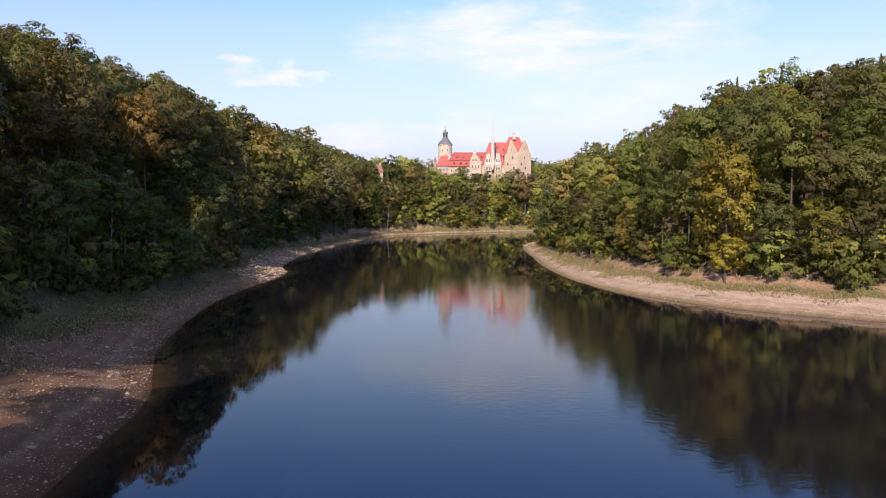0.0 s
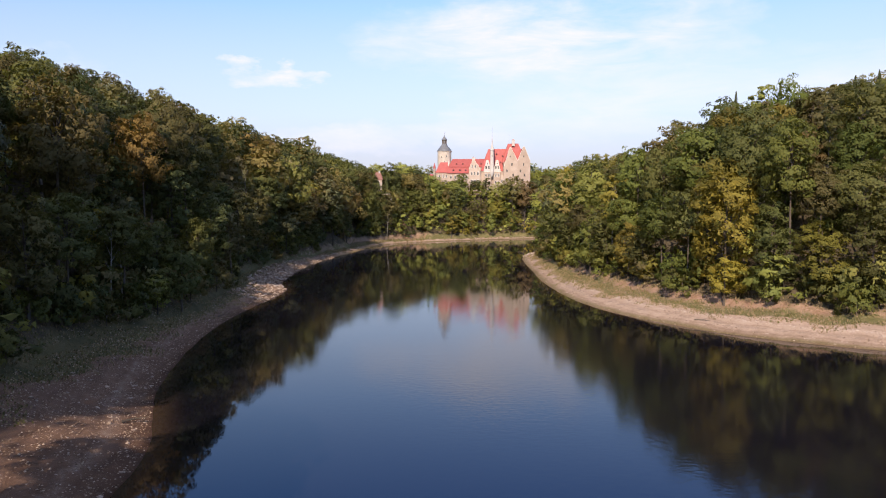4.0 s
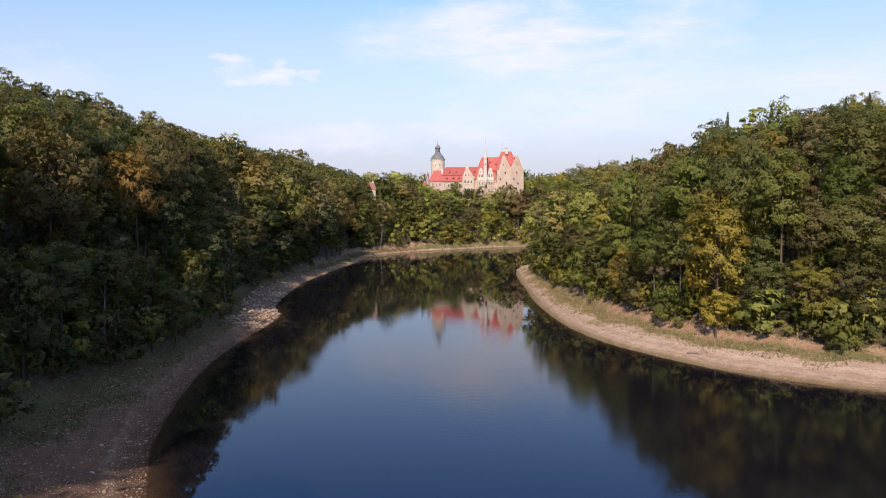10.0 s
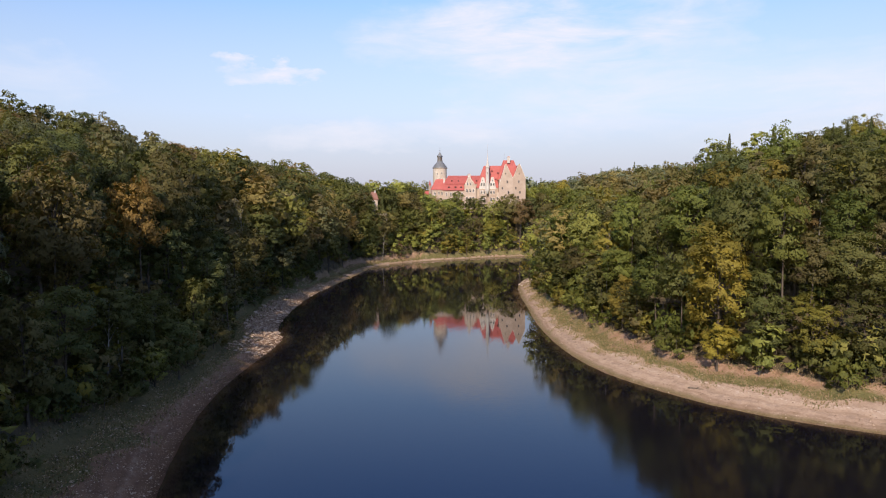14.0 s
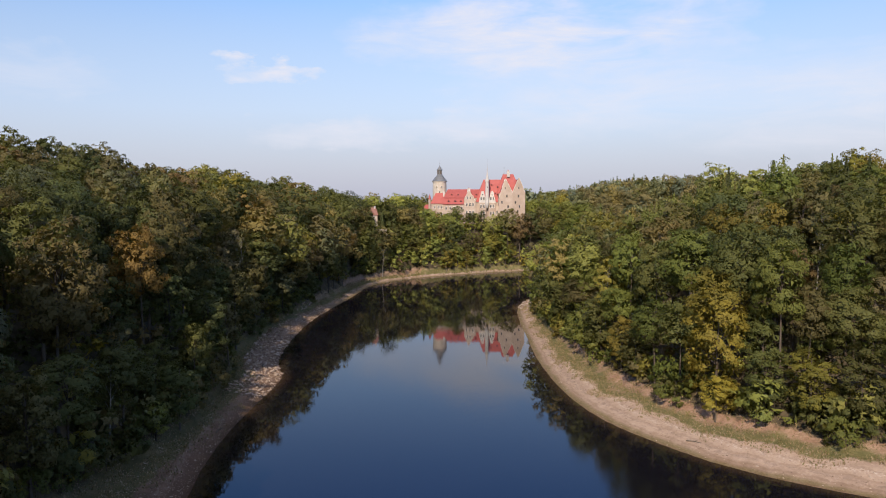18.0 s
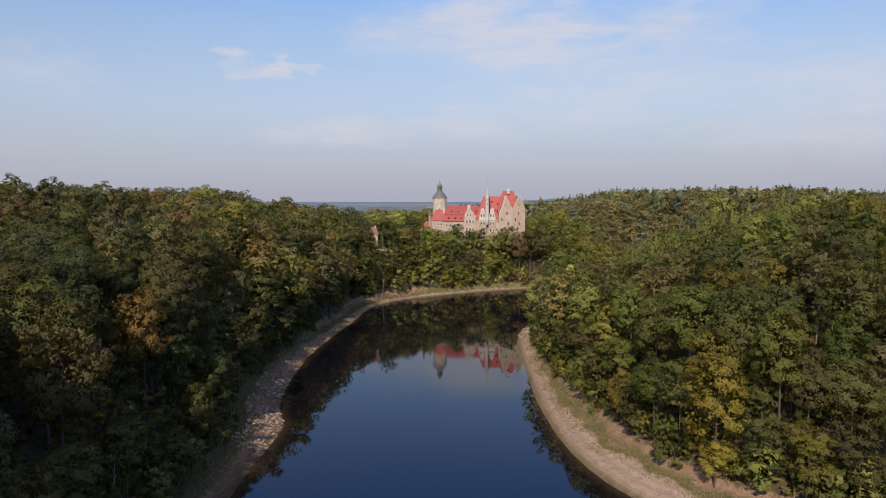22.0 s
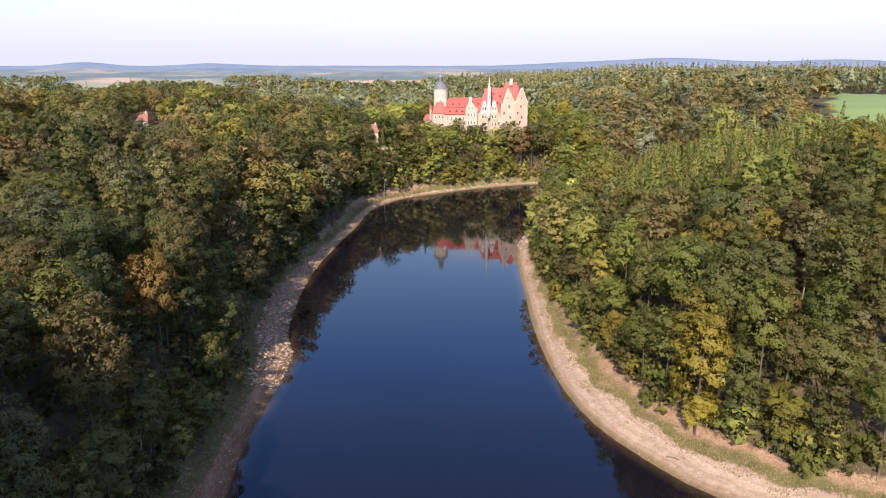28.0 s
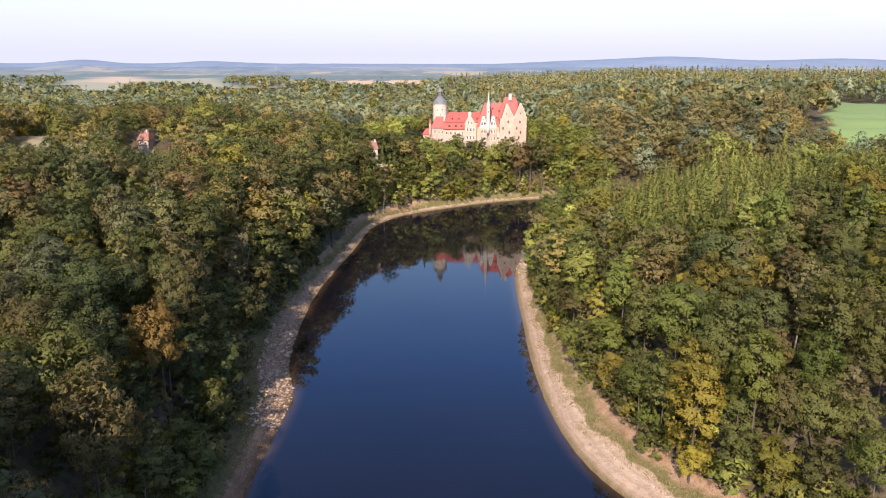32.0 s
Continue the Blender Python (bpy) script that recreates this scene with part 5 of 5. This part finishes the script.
    # great hall with two white gables and the needle turret
    wall_block(c, 22, 36, 411, 424, 12, 39.2, plinth=False)
    roof(c, 22.6, 37.6, 411, 424, 39.2, 52.0, hip0=4.8, hip1=0.0)
    for x0, x1 in ((23.8, 28.0), (29.4, 33.4)):
        xm = (x0 + x1) / 2
        wall_block(c, x0 + 0.1, x1 - 0.1, 409.7, 411, 21, 39.2, plinth=False)
        wall_block(c, x0, x1, 409, 409.69, 12, 38.8)
        gable_front(c, x0, x1, 409, 38.8, 39.6, 39.6, 45.0, xm, RENDER, True)
        roof(c, x0 + 0.3, x1 - 0.3, 410.0, 415, 39.4, 44.2, axis="y", over=0.05)
        window(c, xm - 0.75, 409, 40.1, 0.9, 1.6)
        window(c, xm + 0.75, 409, 40.1, 0.9, 1.6)
        window(c, xm, 409, 42.7, 0.5, 0.8, False)
        for z in (35.6, 31.4, 27.4):
            window(c, xm - 0.8, 409, z, 0.85, 1.8)
            window(c, xm + 0.8, 409, z, 0.85, 1.8)
    needle = part("needle_turret", lathe(bmesh.new(), 28.5, 408.6, [(0.35, 35.5), (0.8, 36.6), (1.15, 37.8), (1.15, 38.0), (1.05, 44), (0.95, 50.2), (1.2, 50.5), (1.2, 50.9)], 12), RENDER, c, "slim white stair turret")
    part("turret_spire", lathe(bmesh.new(), 28.5, 408.6, [(1.15, 50.9), (0.7, 52.6), (0.35, 55.0), (0.12, 58.2)], 12), RENDER, needle, "white needle spire")
    part("flagpole", lathe(bmesh.new(), 28.5, 408.6, [(0.11, 58.2), (0.07, 61.0), (0.04, 64.0)], 6), METAL, needle)
    for z in (39, 43, 47):
        window(c, 28.5, 407.62, z, 0.4, 0.9, False)
    for x, z in ((29.6, 42.4), (33.6, 43.6), (35.0, 47.4), (31.5, 48.6)):
        yy = 411 + (z - 39.2) / 12.8 * 6.5 - 0.7
        d = part("dormer", prism(bmesh.new(), [(x - 0.5, z), (x + 0.5, z), (x + 0.5, z + 0.6), (x, z + 1.1), (x - 0.5, z + 0.6)], yy, yy + 1.8), TILE, c)
        part("dormer_window", boxes((x - 0.3, x + 0.3, yy - 0.08, yy, z + 0.1, z + 0.6)), GLASS, d)
    wall_block(c, 33.4, 36.2, 406.5, 411, 12, 36.5, plinth=False)
    window(c, 34.0, 406.5, 32.2, 0.8, 1.6)
    window(c, 34.0, 406.5, 28.2, 0.8, 1.6)
    # twin-gabled east block under a high cross roof
    wall_block(c, 35.0, 49.7, 405.7, 426, 12, 43.8, plinth=False)
    gable_front(c, 34.8, 42.75, 405, 12, 40.0, 44.2, 52.0, 38.6)
    gable_front(c, 42.75, 49.9, 405, 12, 44.2, 44.2, 52.4, 46.3)
    roof(c, 35.2, 42.4, 406, 418, 43.0, 51.6, axis="y", over=0.1)
    roof(c, 43.1, 49.5, 406, 426, 43.6, 52.0, axis="y", over=0.1)
    roof(c, 34.6, 48.3, 410.5, 426, 43.8, 55.2, axis="x", hip0=4.0, hip1=4.0, over=0.2)
    chimney(c, 41.3, 416, 53.5, 57.2, 1.7)
    part("flagpole", lathe(bmesh.new(), 39.0, 418, [(0.1, 54.6), (0.07, 58), (0.04, 60.5)], 6), METAL, c)
    for gx0 in (38.6, 46.3):
        window(c, gx0 - 0.1, 405, 46.4, 0.5, 0.9, False, PLASTER)
        window(c, gx0 + (0.9 if gx0 < 40 else -0.2), 405, 41.6, 0.7, 1.4, False, PLASTER)
        window(c, gx0 - 1.9, 405, 38.0, 0.7, 1.4, False, PLASTER)
        window(c, gx0 + (1.6 if gx0 < 40 else 0.4), 405, 35.6, 0.75, 1.5, False, PLASTER)
        window(c, gx0 - 0.6, 405, 32.8, 0.75, 1.5, False, PLASTER)
    bm = bmesh.new()
    for x, w in ((34.9, 0.9), (42.75, 0.9), (49.6, 0.9)):
        prism(bm, [(x - w / 2, 18), (x + w / 2, 18), (x + w / 2, 31), (x - w / 2, 32)], 403.9, 404.98)
    part("buttress", bm, PLASTER, c)
    return c


build_castle()

# ---------------------------------------------------------------- outlying buildings


OLD_TILE = plain("weathered_brown_tiles", (0.17, 0.085, 0.068), (0.27, 0.135, 0.105), 1.0, 0.85, 0.2, 0.5, 4)


def small_house(name, x, y, w, d, h, rh, label, wall, turn=0.0, timbered=False, z=None):
    z = height(x, y) - 0.3 if z is None else z
    t = thing(name, (x, y, z), label, "house")
    t.rotation_euler = (0, 0, radians(turn))
    part("wall", boxes((-w / 2, w / 2, -d / 2, d / 2, -1, h)), wall, t)
    part("roof", roof_body(bmesh.new(), -w / 2, w / 2, -d / 2, d / 2, h, h + rh, "x", w * 0.25, w * 0.25, 0.4), OLD_TILE, t, "brown-red tiled roof")
    for i in range(max(1, int(w / 2.2))):
        window(t, -w / 2 + (i + 0.5) * w / max(1, int(w / 2.2)), -d / 2, h - 2.0, 0.8, 1.2)
    if timbered:
        part("timber_frame", boxes(*[(k * w / 2 - 0.12, k * w / 2 + 0.12, -d / 2 - 0.06, -d / 2 - 0.003, h - 2.6, h) for k in (-0.9, -0.33, 0.33, 0.9)], (-w / 2, w / 2, -d / 2 - 0.08, -d / 2 - 0.06, h - 2.7, h - 2.5)), TIMBER, t)
    chimney(t, w * 0.2, 0, h + rh * 0.4, h + rh + 0.6, 0.6)
    return t


small_house("gate_house", -33.5, 372, 3.6, 5.0, 32.6 - height(-33.5, 372), 3.8, "tall narrow pale house with a red pyramid roof on the slope", PLASTER, 12)
wl_ = thing("retaining_wall", (-31.5, 366, 0), "pale stone retaining wall on the wooded slope", "wall")
part("stonework", boxes((-1.2, 5.5, -0.5, 0.5, 8, 24.5)), TOWER_STONE, wl_)
part("capping", boxes((-1.4, 5.7, -0.65, 0.65, 24.5, 24.8)), TOWER_STONE, wl_)
small_house("garden_lodge", -3.2, 408, 5.5, 4.0, 31.5 - height(-3.2, 408), 2.6, "low lodge with a red tiled roof below the castle wing", PLASTER, 5)
small_house("watch_house", -135, 332, 5.2, 5.2, 41.6 - height(-135, 332), 3.8, "stocky pink-walled tower house with a brown pyramid roof", PLASTER, -8, True)
small_house("farm_cottage", -132, 352, 5, 6, 40.5 - height(-132, 352), 3.4, "far cottage with an orange tiled roof", PLASTER, -30)
for x, y, w, tn in ((-216, 392, 26, 4), (-188, 398, 12, -8)):
    t = thing("farm_shed", (x, y, height(x, y)), "long low pale farm shed at the clearing", "shed", "sheds of the farm")
    t.rotation_euler = (0, 0, radians(tn))
    part("wall", boxes((-w / 2, w / 2, -5, 5, -1, 4.5)), RENDER, t)
    part("roof", roof_body(bmesh.new(), -w / 2, w / 2, -5, 5, 4.5, 6.6, "x", 0, 0, 0.5), SLATE, t, "grey sheet roof")
t = thing("flat_shed", (-230, 660, height(-230, 660) + 9), "far white flat-roofed shed between trees", "shed")
part("wall", boxes((-9, 9, -4, 4, -10, 4)), RENDER, t)
part("roof", boxes((-9.4, 9.4, -4.4, 4.4, 4.003, 4.5)), RENDER, t)


def mast(x, y, z, h, label):
    t = thing("lattice_mast", (x, y, z), label, "mast")
    w = h * 0.045
    for sx, sy in ((-1, -1), (1, -1), (1, 1), (-1, 1)):
        v, f = tube([(sx * w, sy * w, -1), (sx * w * 0.15, sy * w * 0.15, h)], [0.16, 0.09], 4)
        link("leg", raw_mesh("leg", v, f), METAL, t)
    bm = bmesh.new()
    for k in range(1, 9):
        u = w * (1 - 0.85 * k / 9)
        for a, b, c_, d in ((-u, u, -u, -u + 0.1), (-u, u, u - 0.1, u), (-u, -u + 0.1, -u, u), (u - 0.1, u, -u, u)):
            box(bm, a, b, c_, d, h * k / 9, h * k / 9 + 0.12)
    part("brace", bm, METAL, t)
    part("cross_arm", boxes((-w * 2.2, w * 2.2, -0.12, 0.12, h * 0.86, h * 0.86 + 0.25), (-w * 1.6, w * 1.6, -0.12, 0.12, h * 0.95, h * 0.95 + 0.25)), METAL, t)


mast(-330, 1500, height(-330, 1500), 52, "far grey lattice mast above the woods")

# ---------------------------------------------------------------- distant hills


def ridge(name, y, base, amp, seed, colour_a, colour_b, bumps=(), depth=500.0, fields=0.0):
    """A long low range of hills across the distance, the haze put into its colours."""
    m = Mat("hills_" + name, 1.0, 0.0)
    f = m.math("ADD", m.math("MULTIPLY", m.noise(0.006, 5, 0.6, stretch=(1, 0.25, 8)), 0.65), m.math("MULTIPLY", m.noise(0.03, 4, 0.6), 0.35))
    woods_ = m.ramp(f, [(0.35, colour_a), (0.62, colour_b)])
    open_ = m.ramp(m.noise(0.0034, 3, 0.5, stretch=(1.0, 0.8, 3.0)), [(0.55, (0, 0, 0)), (0.565, (1, 1, 1))])            # fields between the woods
    tilled = m.ramp(m.noise(0.0017, 2, 0.5), [(0.40, tuple(0.55 * v + 0.105 for v in colour_b)), (0.55, tuple(0.7 * v + w for v, w in zip(colour_b, (0.16, 0.115, 0.075))))])
    m.color(m.mix(m.math("MULTIPLY", open_, fields), woods_, tilled))
    xs = np.linspace(-3600, 3600, 260)
    top = base + amp * waves(xs, xs * 0, seed, 1500, 5)
    for bx_, bw_, bh_ in bumps:
        top = top + bh_ * np.exp(-((xs - bx_) / bw_) ** 2)
    rows = []
    for k in np.linspace(0, 1, 9):
        rows.append(np.stack((xs, np.full_like(xs, y + depth * k), -30 + (top + 30) * math.sin(k * math.pi / 2) ** 0.8), 1))
    v = np.concatenate(rows)
    n = len(xs)
    i = np.arange(9 * n).reshape(9, n)
    q = np.stack((i[:-1, :-1], i[:-1, 1:], i[1:, 1:], i[1:, :-1]), -1).reshape(-1, 4)
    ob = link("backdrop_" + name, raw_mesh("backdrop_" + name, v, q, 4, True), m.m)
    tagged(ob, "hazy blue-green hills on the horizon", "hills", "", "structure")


# haze painted into the base colours, bluer with each farther range
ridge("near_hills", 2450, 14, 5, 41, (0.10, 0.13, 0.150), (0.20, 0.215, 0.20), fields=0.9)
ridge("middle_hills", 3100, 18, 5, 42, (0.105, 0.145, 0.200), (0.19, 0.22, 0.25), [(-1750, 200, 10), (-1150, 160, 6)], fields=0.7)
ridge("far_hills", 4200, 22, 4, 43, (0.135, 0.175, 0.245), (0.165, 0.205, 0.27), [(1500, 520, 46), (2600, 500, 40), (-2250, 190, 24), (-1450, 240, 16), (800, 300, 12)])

# ---------------------------------------------------------------- shore stones, tufts and driftwood
STONE = plain("shore_stone", (0.21, 0.155, 0.115), (0.43, 0.34, 0.265), 1.2, 0.9, 0.2, 0.6, 5)


def stone_shape(seed, flat=0.6):
    """A low angular stone of about one metre."""
    r = random.Random(seed)
    bm = bmesh.new()
    bmesh.ops.create_icosphere(bm, subdivisions=1, radius=0.5)
    for v in bm.verts:
        k = r.uniform(0.72, 1.18)
        v.co = Vector((v.co.x * k * 1.15, v.co.y * k * 0.9, v.co.z * k * flat))
    mesh = bpy.data.meshes.new("stone")
    bm.to_mesh(mesh)
    bm.free()
    mesh.materials.append(STONE)
    return mesh


STONES = [stone_shape(i) for i in range(6)]
rs = random.Random(12)


def shore_points(n, x0, x1, y0, y1, near, far, seed):
    r = np.random.RandomState(seed)
    x, y = r.uniform(x0, x1, n), r.uniform(y0, y1, n)
    z, d = land(x, y)[:2]
    ok = (d > near) & (d < far)
    return list(zip(x[ok], y[ok], z[ok], d[ok]))


# larger stones one could pick up: on the near left beach and on the rocky spit
picked = shore_points(900, -50, -20, 40, 130, 0.2, 10, 51)[:130] + shore_points(700, -50, -33, 140, 200, 0.0, 8, 52)[:130] + shore_points(500, 22, 66, 88, 240, 0.3, 7, 53)[:40]
picked += shore_points(900, 26, 36, 252, 284, 0.0, 4.5, 54)[:45] + shore_points(500, -30, 60, 345, 400, 0.3, 3.5, 55)[:30]
for x, y, z, d in picked:
    ob = link("shore_stone", rs.choice(STONES))
    s = rs.uniform(0.15, 0.5) if y < 140 or (x > 0 and y < 250) else rs.uniform(0.4, 1.3)
    ob.matrix_world = pose(x, y, z + 0.05 * s, rs.uniform(-15, 15), rs.uniform(-15, 15), rs.uniform(0, 360)) @ Matrix.Diagonal((s * rs.uniform(0.8, 1.4), s, s * rs.uniform(0.6, 1.0), 1))
    tagged(ob, "weathered grey-brown stone lying on the bare shore", "stone", "stones of the shore")


def gravel(name, label, pts, lo, hi, seed):
    """Countless small angular stones as one body."""
    r = np.random.RandomState(seed)
    base = np.array([(1, 0, 0), (0, 1, 0), (-1, 0, 0), (0, -1, 0), (0, 0, 0.9), (0, 0, -0.4)], float) * 0.5
    faces = np.array([(0, 1, 4), (1, 2, 4), (2, 3, 4), (3, 0, 4), (1, 0, 5), (2, 1, 5), (3, 2, 5), (0, 3, 5)])
    p = np.array(pts)[:, :3]
    n = len(p)
    s = (lo + (hi - lo) * r.rand(n) ** 2.2)[:, None, None]
    a = r.rand(n) * 6.283
    v = base[None] * (0.7 + 0.6 * r.rand(n, 6, 1)) * s
    v[..., 2] *= 0.7
    x = v[..., 0] * np.cos(a)[:, None] - v[..., 1] * np.sin(a)[:, None]
    y = v[..., 0] * np.sin(a)[:, None] + v[..., 1] * np.cos(a)[:, None]
    v = np.stack((x, y, v[..., 2]), -1) + p[:, None, :]
    f = (faces[None] + 6 * np.arange(n)[:, None, None]).reshape(-1, 3)
    ob = link(name, raw_mesh(name, v.reshape(-1, 3), f, 3), GRAVEL)
    tagged(ob, label, "gravel", "", "stuff")


def gravel_material():
    m = Mat("gravel", 0.9, 0.2)
    m.color(m.ramp(m.island(), [(0.0, (0.11, 0.068, 0.046)), (0.6, (0.245, 0.170, 0.118)), (1.0, (0.43, 0.335, 0.25))]))
    return m.m


GRAVEL = gravel_material()
gravel("beach_gravel", "scattered angular pebbles on the muddy beach", shore_points(60000, -46, -15, 24, 150, 0.1, 13, 61), 0.06, 0.27, 62)
gravel("spit_gravel", "coarse broken rock of the stony spit", shore_points(13000, -52, -33, 140, 260, 0.0, 7.5, 63), 0.2, 0.9, 64)
gravel("headland_gravel", "pale pebbles and lumps on the sandy shore", shore_points(26000, 22, 72, 76, 280, 0.2, 9, 65), 0.10, 0.34, 66)


def tuft_material():
    m = Mat("dry_grass", 0.8, 0.2)
    m.color(m.ramp(m.math("ADD", m.math("MULTIPLY", m.island(), 0.6), m.math("MULTIPLY", m.noise(0.25, 3), 0.55), True), [(0.15, (0.060, 0.068, 0.018)), (0.45, (0.13, 0.115, 0.042)), (0.68, (0.21, 0.15, 0.080)), (0.95, (0.27, 0.195, 0.115))]))
    return m.m


TUFT = tuft_material()


def tufts(name, label, pts, tall, seed):
    """Countless blades of rough bank grass as one body."""
    r = np.random.RandomState(seed)
    p = np.array(pts)[:, :3]
    n = len(p)
    a, h = r.rand(n) * 6.283, tall * (0.5 + r.rand(n))
    w = h * 0.35
    lean = r.normal(size=(n, 2)) * 0.35 * h[:, None]
    dx, dy = np.cos(a) * w, np.sin(a) * w
    v = np.zeros((n, 4, 3))
    v[:, 0] = p + np.stack((-dx, -dy, np.full(n, -0.05)), 1)
    v[:, 1] = p + np.stack((dx, dy, np.full(n, -0.05)), 1)
    v[:, 2] = p + np.stack((dx * 0.5 + lean[:, 0], dy * 0.5 + lean[:, 1], h), 1)
    v[:, 3] = p + np.stack((-dx * 0.9 + lean[:, 0], -dy * 0.9 + lean[:, 1], h * 0.8), 1)
    ob = link(name, raw_mesh(name, v.reshape(-1, 3), quads_of(n)), TUFT)
    tagged(ob, label, "grass", "", "stuff")


def grass_points(n, x0, x1, y0, y1, seed):
    r = np.random.RandomState(seed)
    x, y = r.uniform(x0, x1, n), r.uniform(y0, y1, n)
    z, d, tw = land(x, y)[:3]
    bw = bank_widths(x, y)[0]
    patchy = waves(x, y, 77, 9, 3) + r.normal(size=n) * 0.25
    ok = (d > bw - 1.5 + 1.6 * patchy) & (d < tw + 3)
    return list(zip(x[ok], y[ok], z[ok]))


tufts("bank_grass", "rough dry autumn grass along the sunlit bank", grass_points(210000, 24, 84, 76, 300, 71), 0.19, 72)
tufts("beach_grass", "rough green-brown grass above the near beach", grass_points(130000, -60, -22, 30, 345, 73), 0.18, 74)
tufts("far_bank_grass", "light green grass strip along the far shore", grass_points(22000, -40, 110, 340, 412, 75), 0.5, 76)


def driftwood(x, y, length, turn, label):
    z = height(x, y)
    t = thing("driftwood", (x, y, z + 0.12), label, "driftwood", "washed-up branches")
    t.rotation_euler = (0, 0.06, radians(turn))
    def stem(pts, radii):
        v, f = tube([(q[1], q[2], q[0]) for q in pts], radii, 5)
        return [(p[2], p[0], p[1]) for p in v], f
    v, f = stem([(0, 0, 0), (length * 0.4, 0.12, 0.08), (length, -0.1, 0.16)], [0.12, 0.1, 0.04])
    link("stem", raw_mesh("stem", v, f, 4, True), BARK, t)
    for k, s in ((0.45, 1), (0.65, -1)):
        v, f = stem([(length * k, 0, 0.1), (length * (k + 0.2), s * 0.5, 0.3)], [0.06, 0.02])
        link("branch", raw_mesh("branch", v, f, 4, True), BARK, t)


for x, y, l_, a in ((-27.5, 60, 2.2, 40), (-40.5, 163, 3.0, 110), (-39.0, 150, 2.4, 70), (30.5, 150, 2.0, 20), (40, 112, 2.6, -30), (-37.5, 118, 2.2, 85)):
    driftwood(x, y, l_, a, "dark branch washed up on the shore")
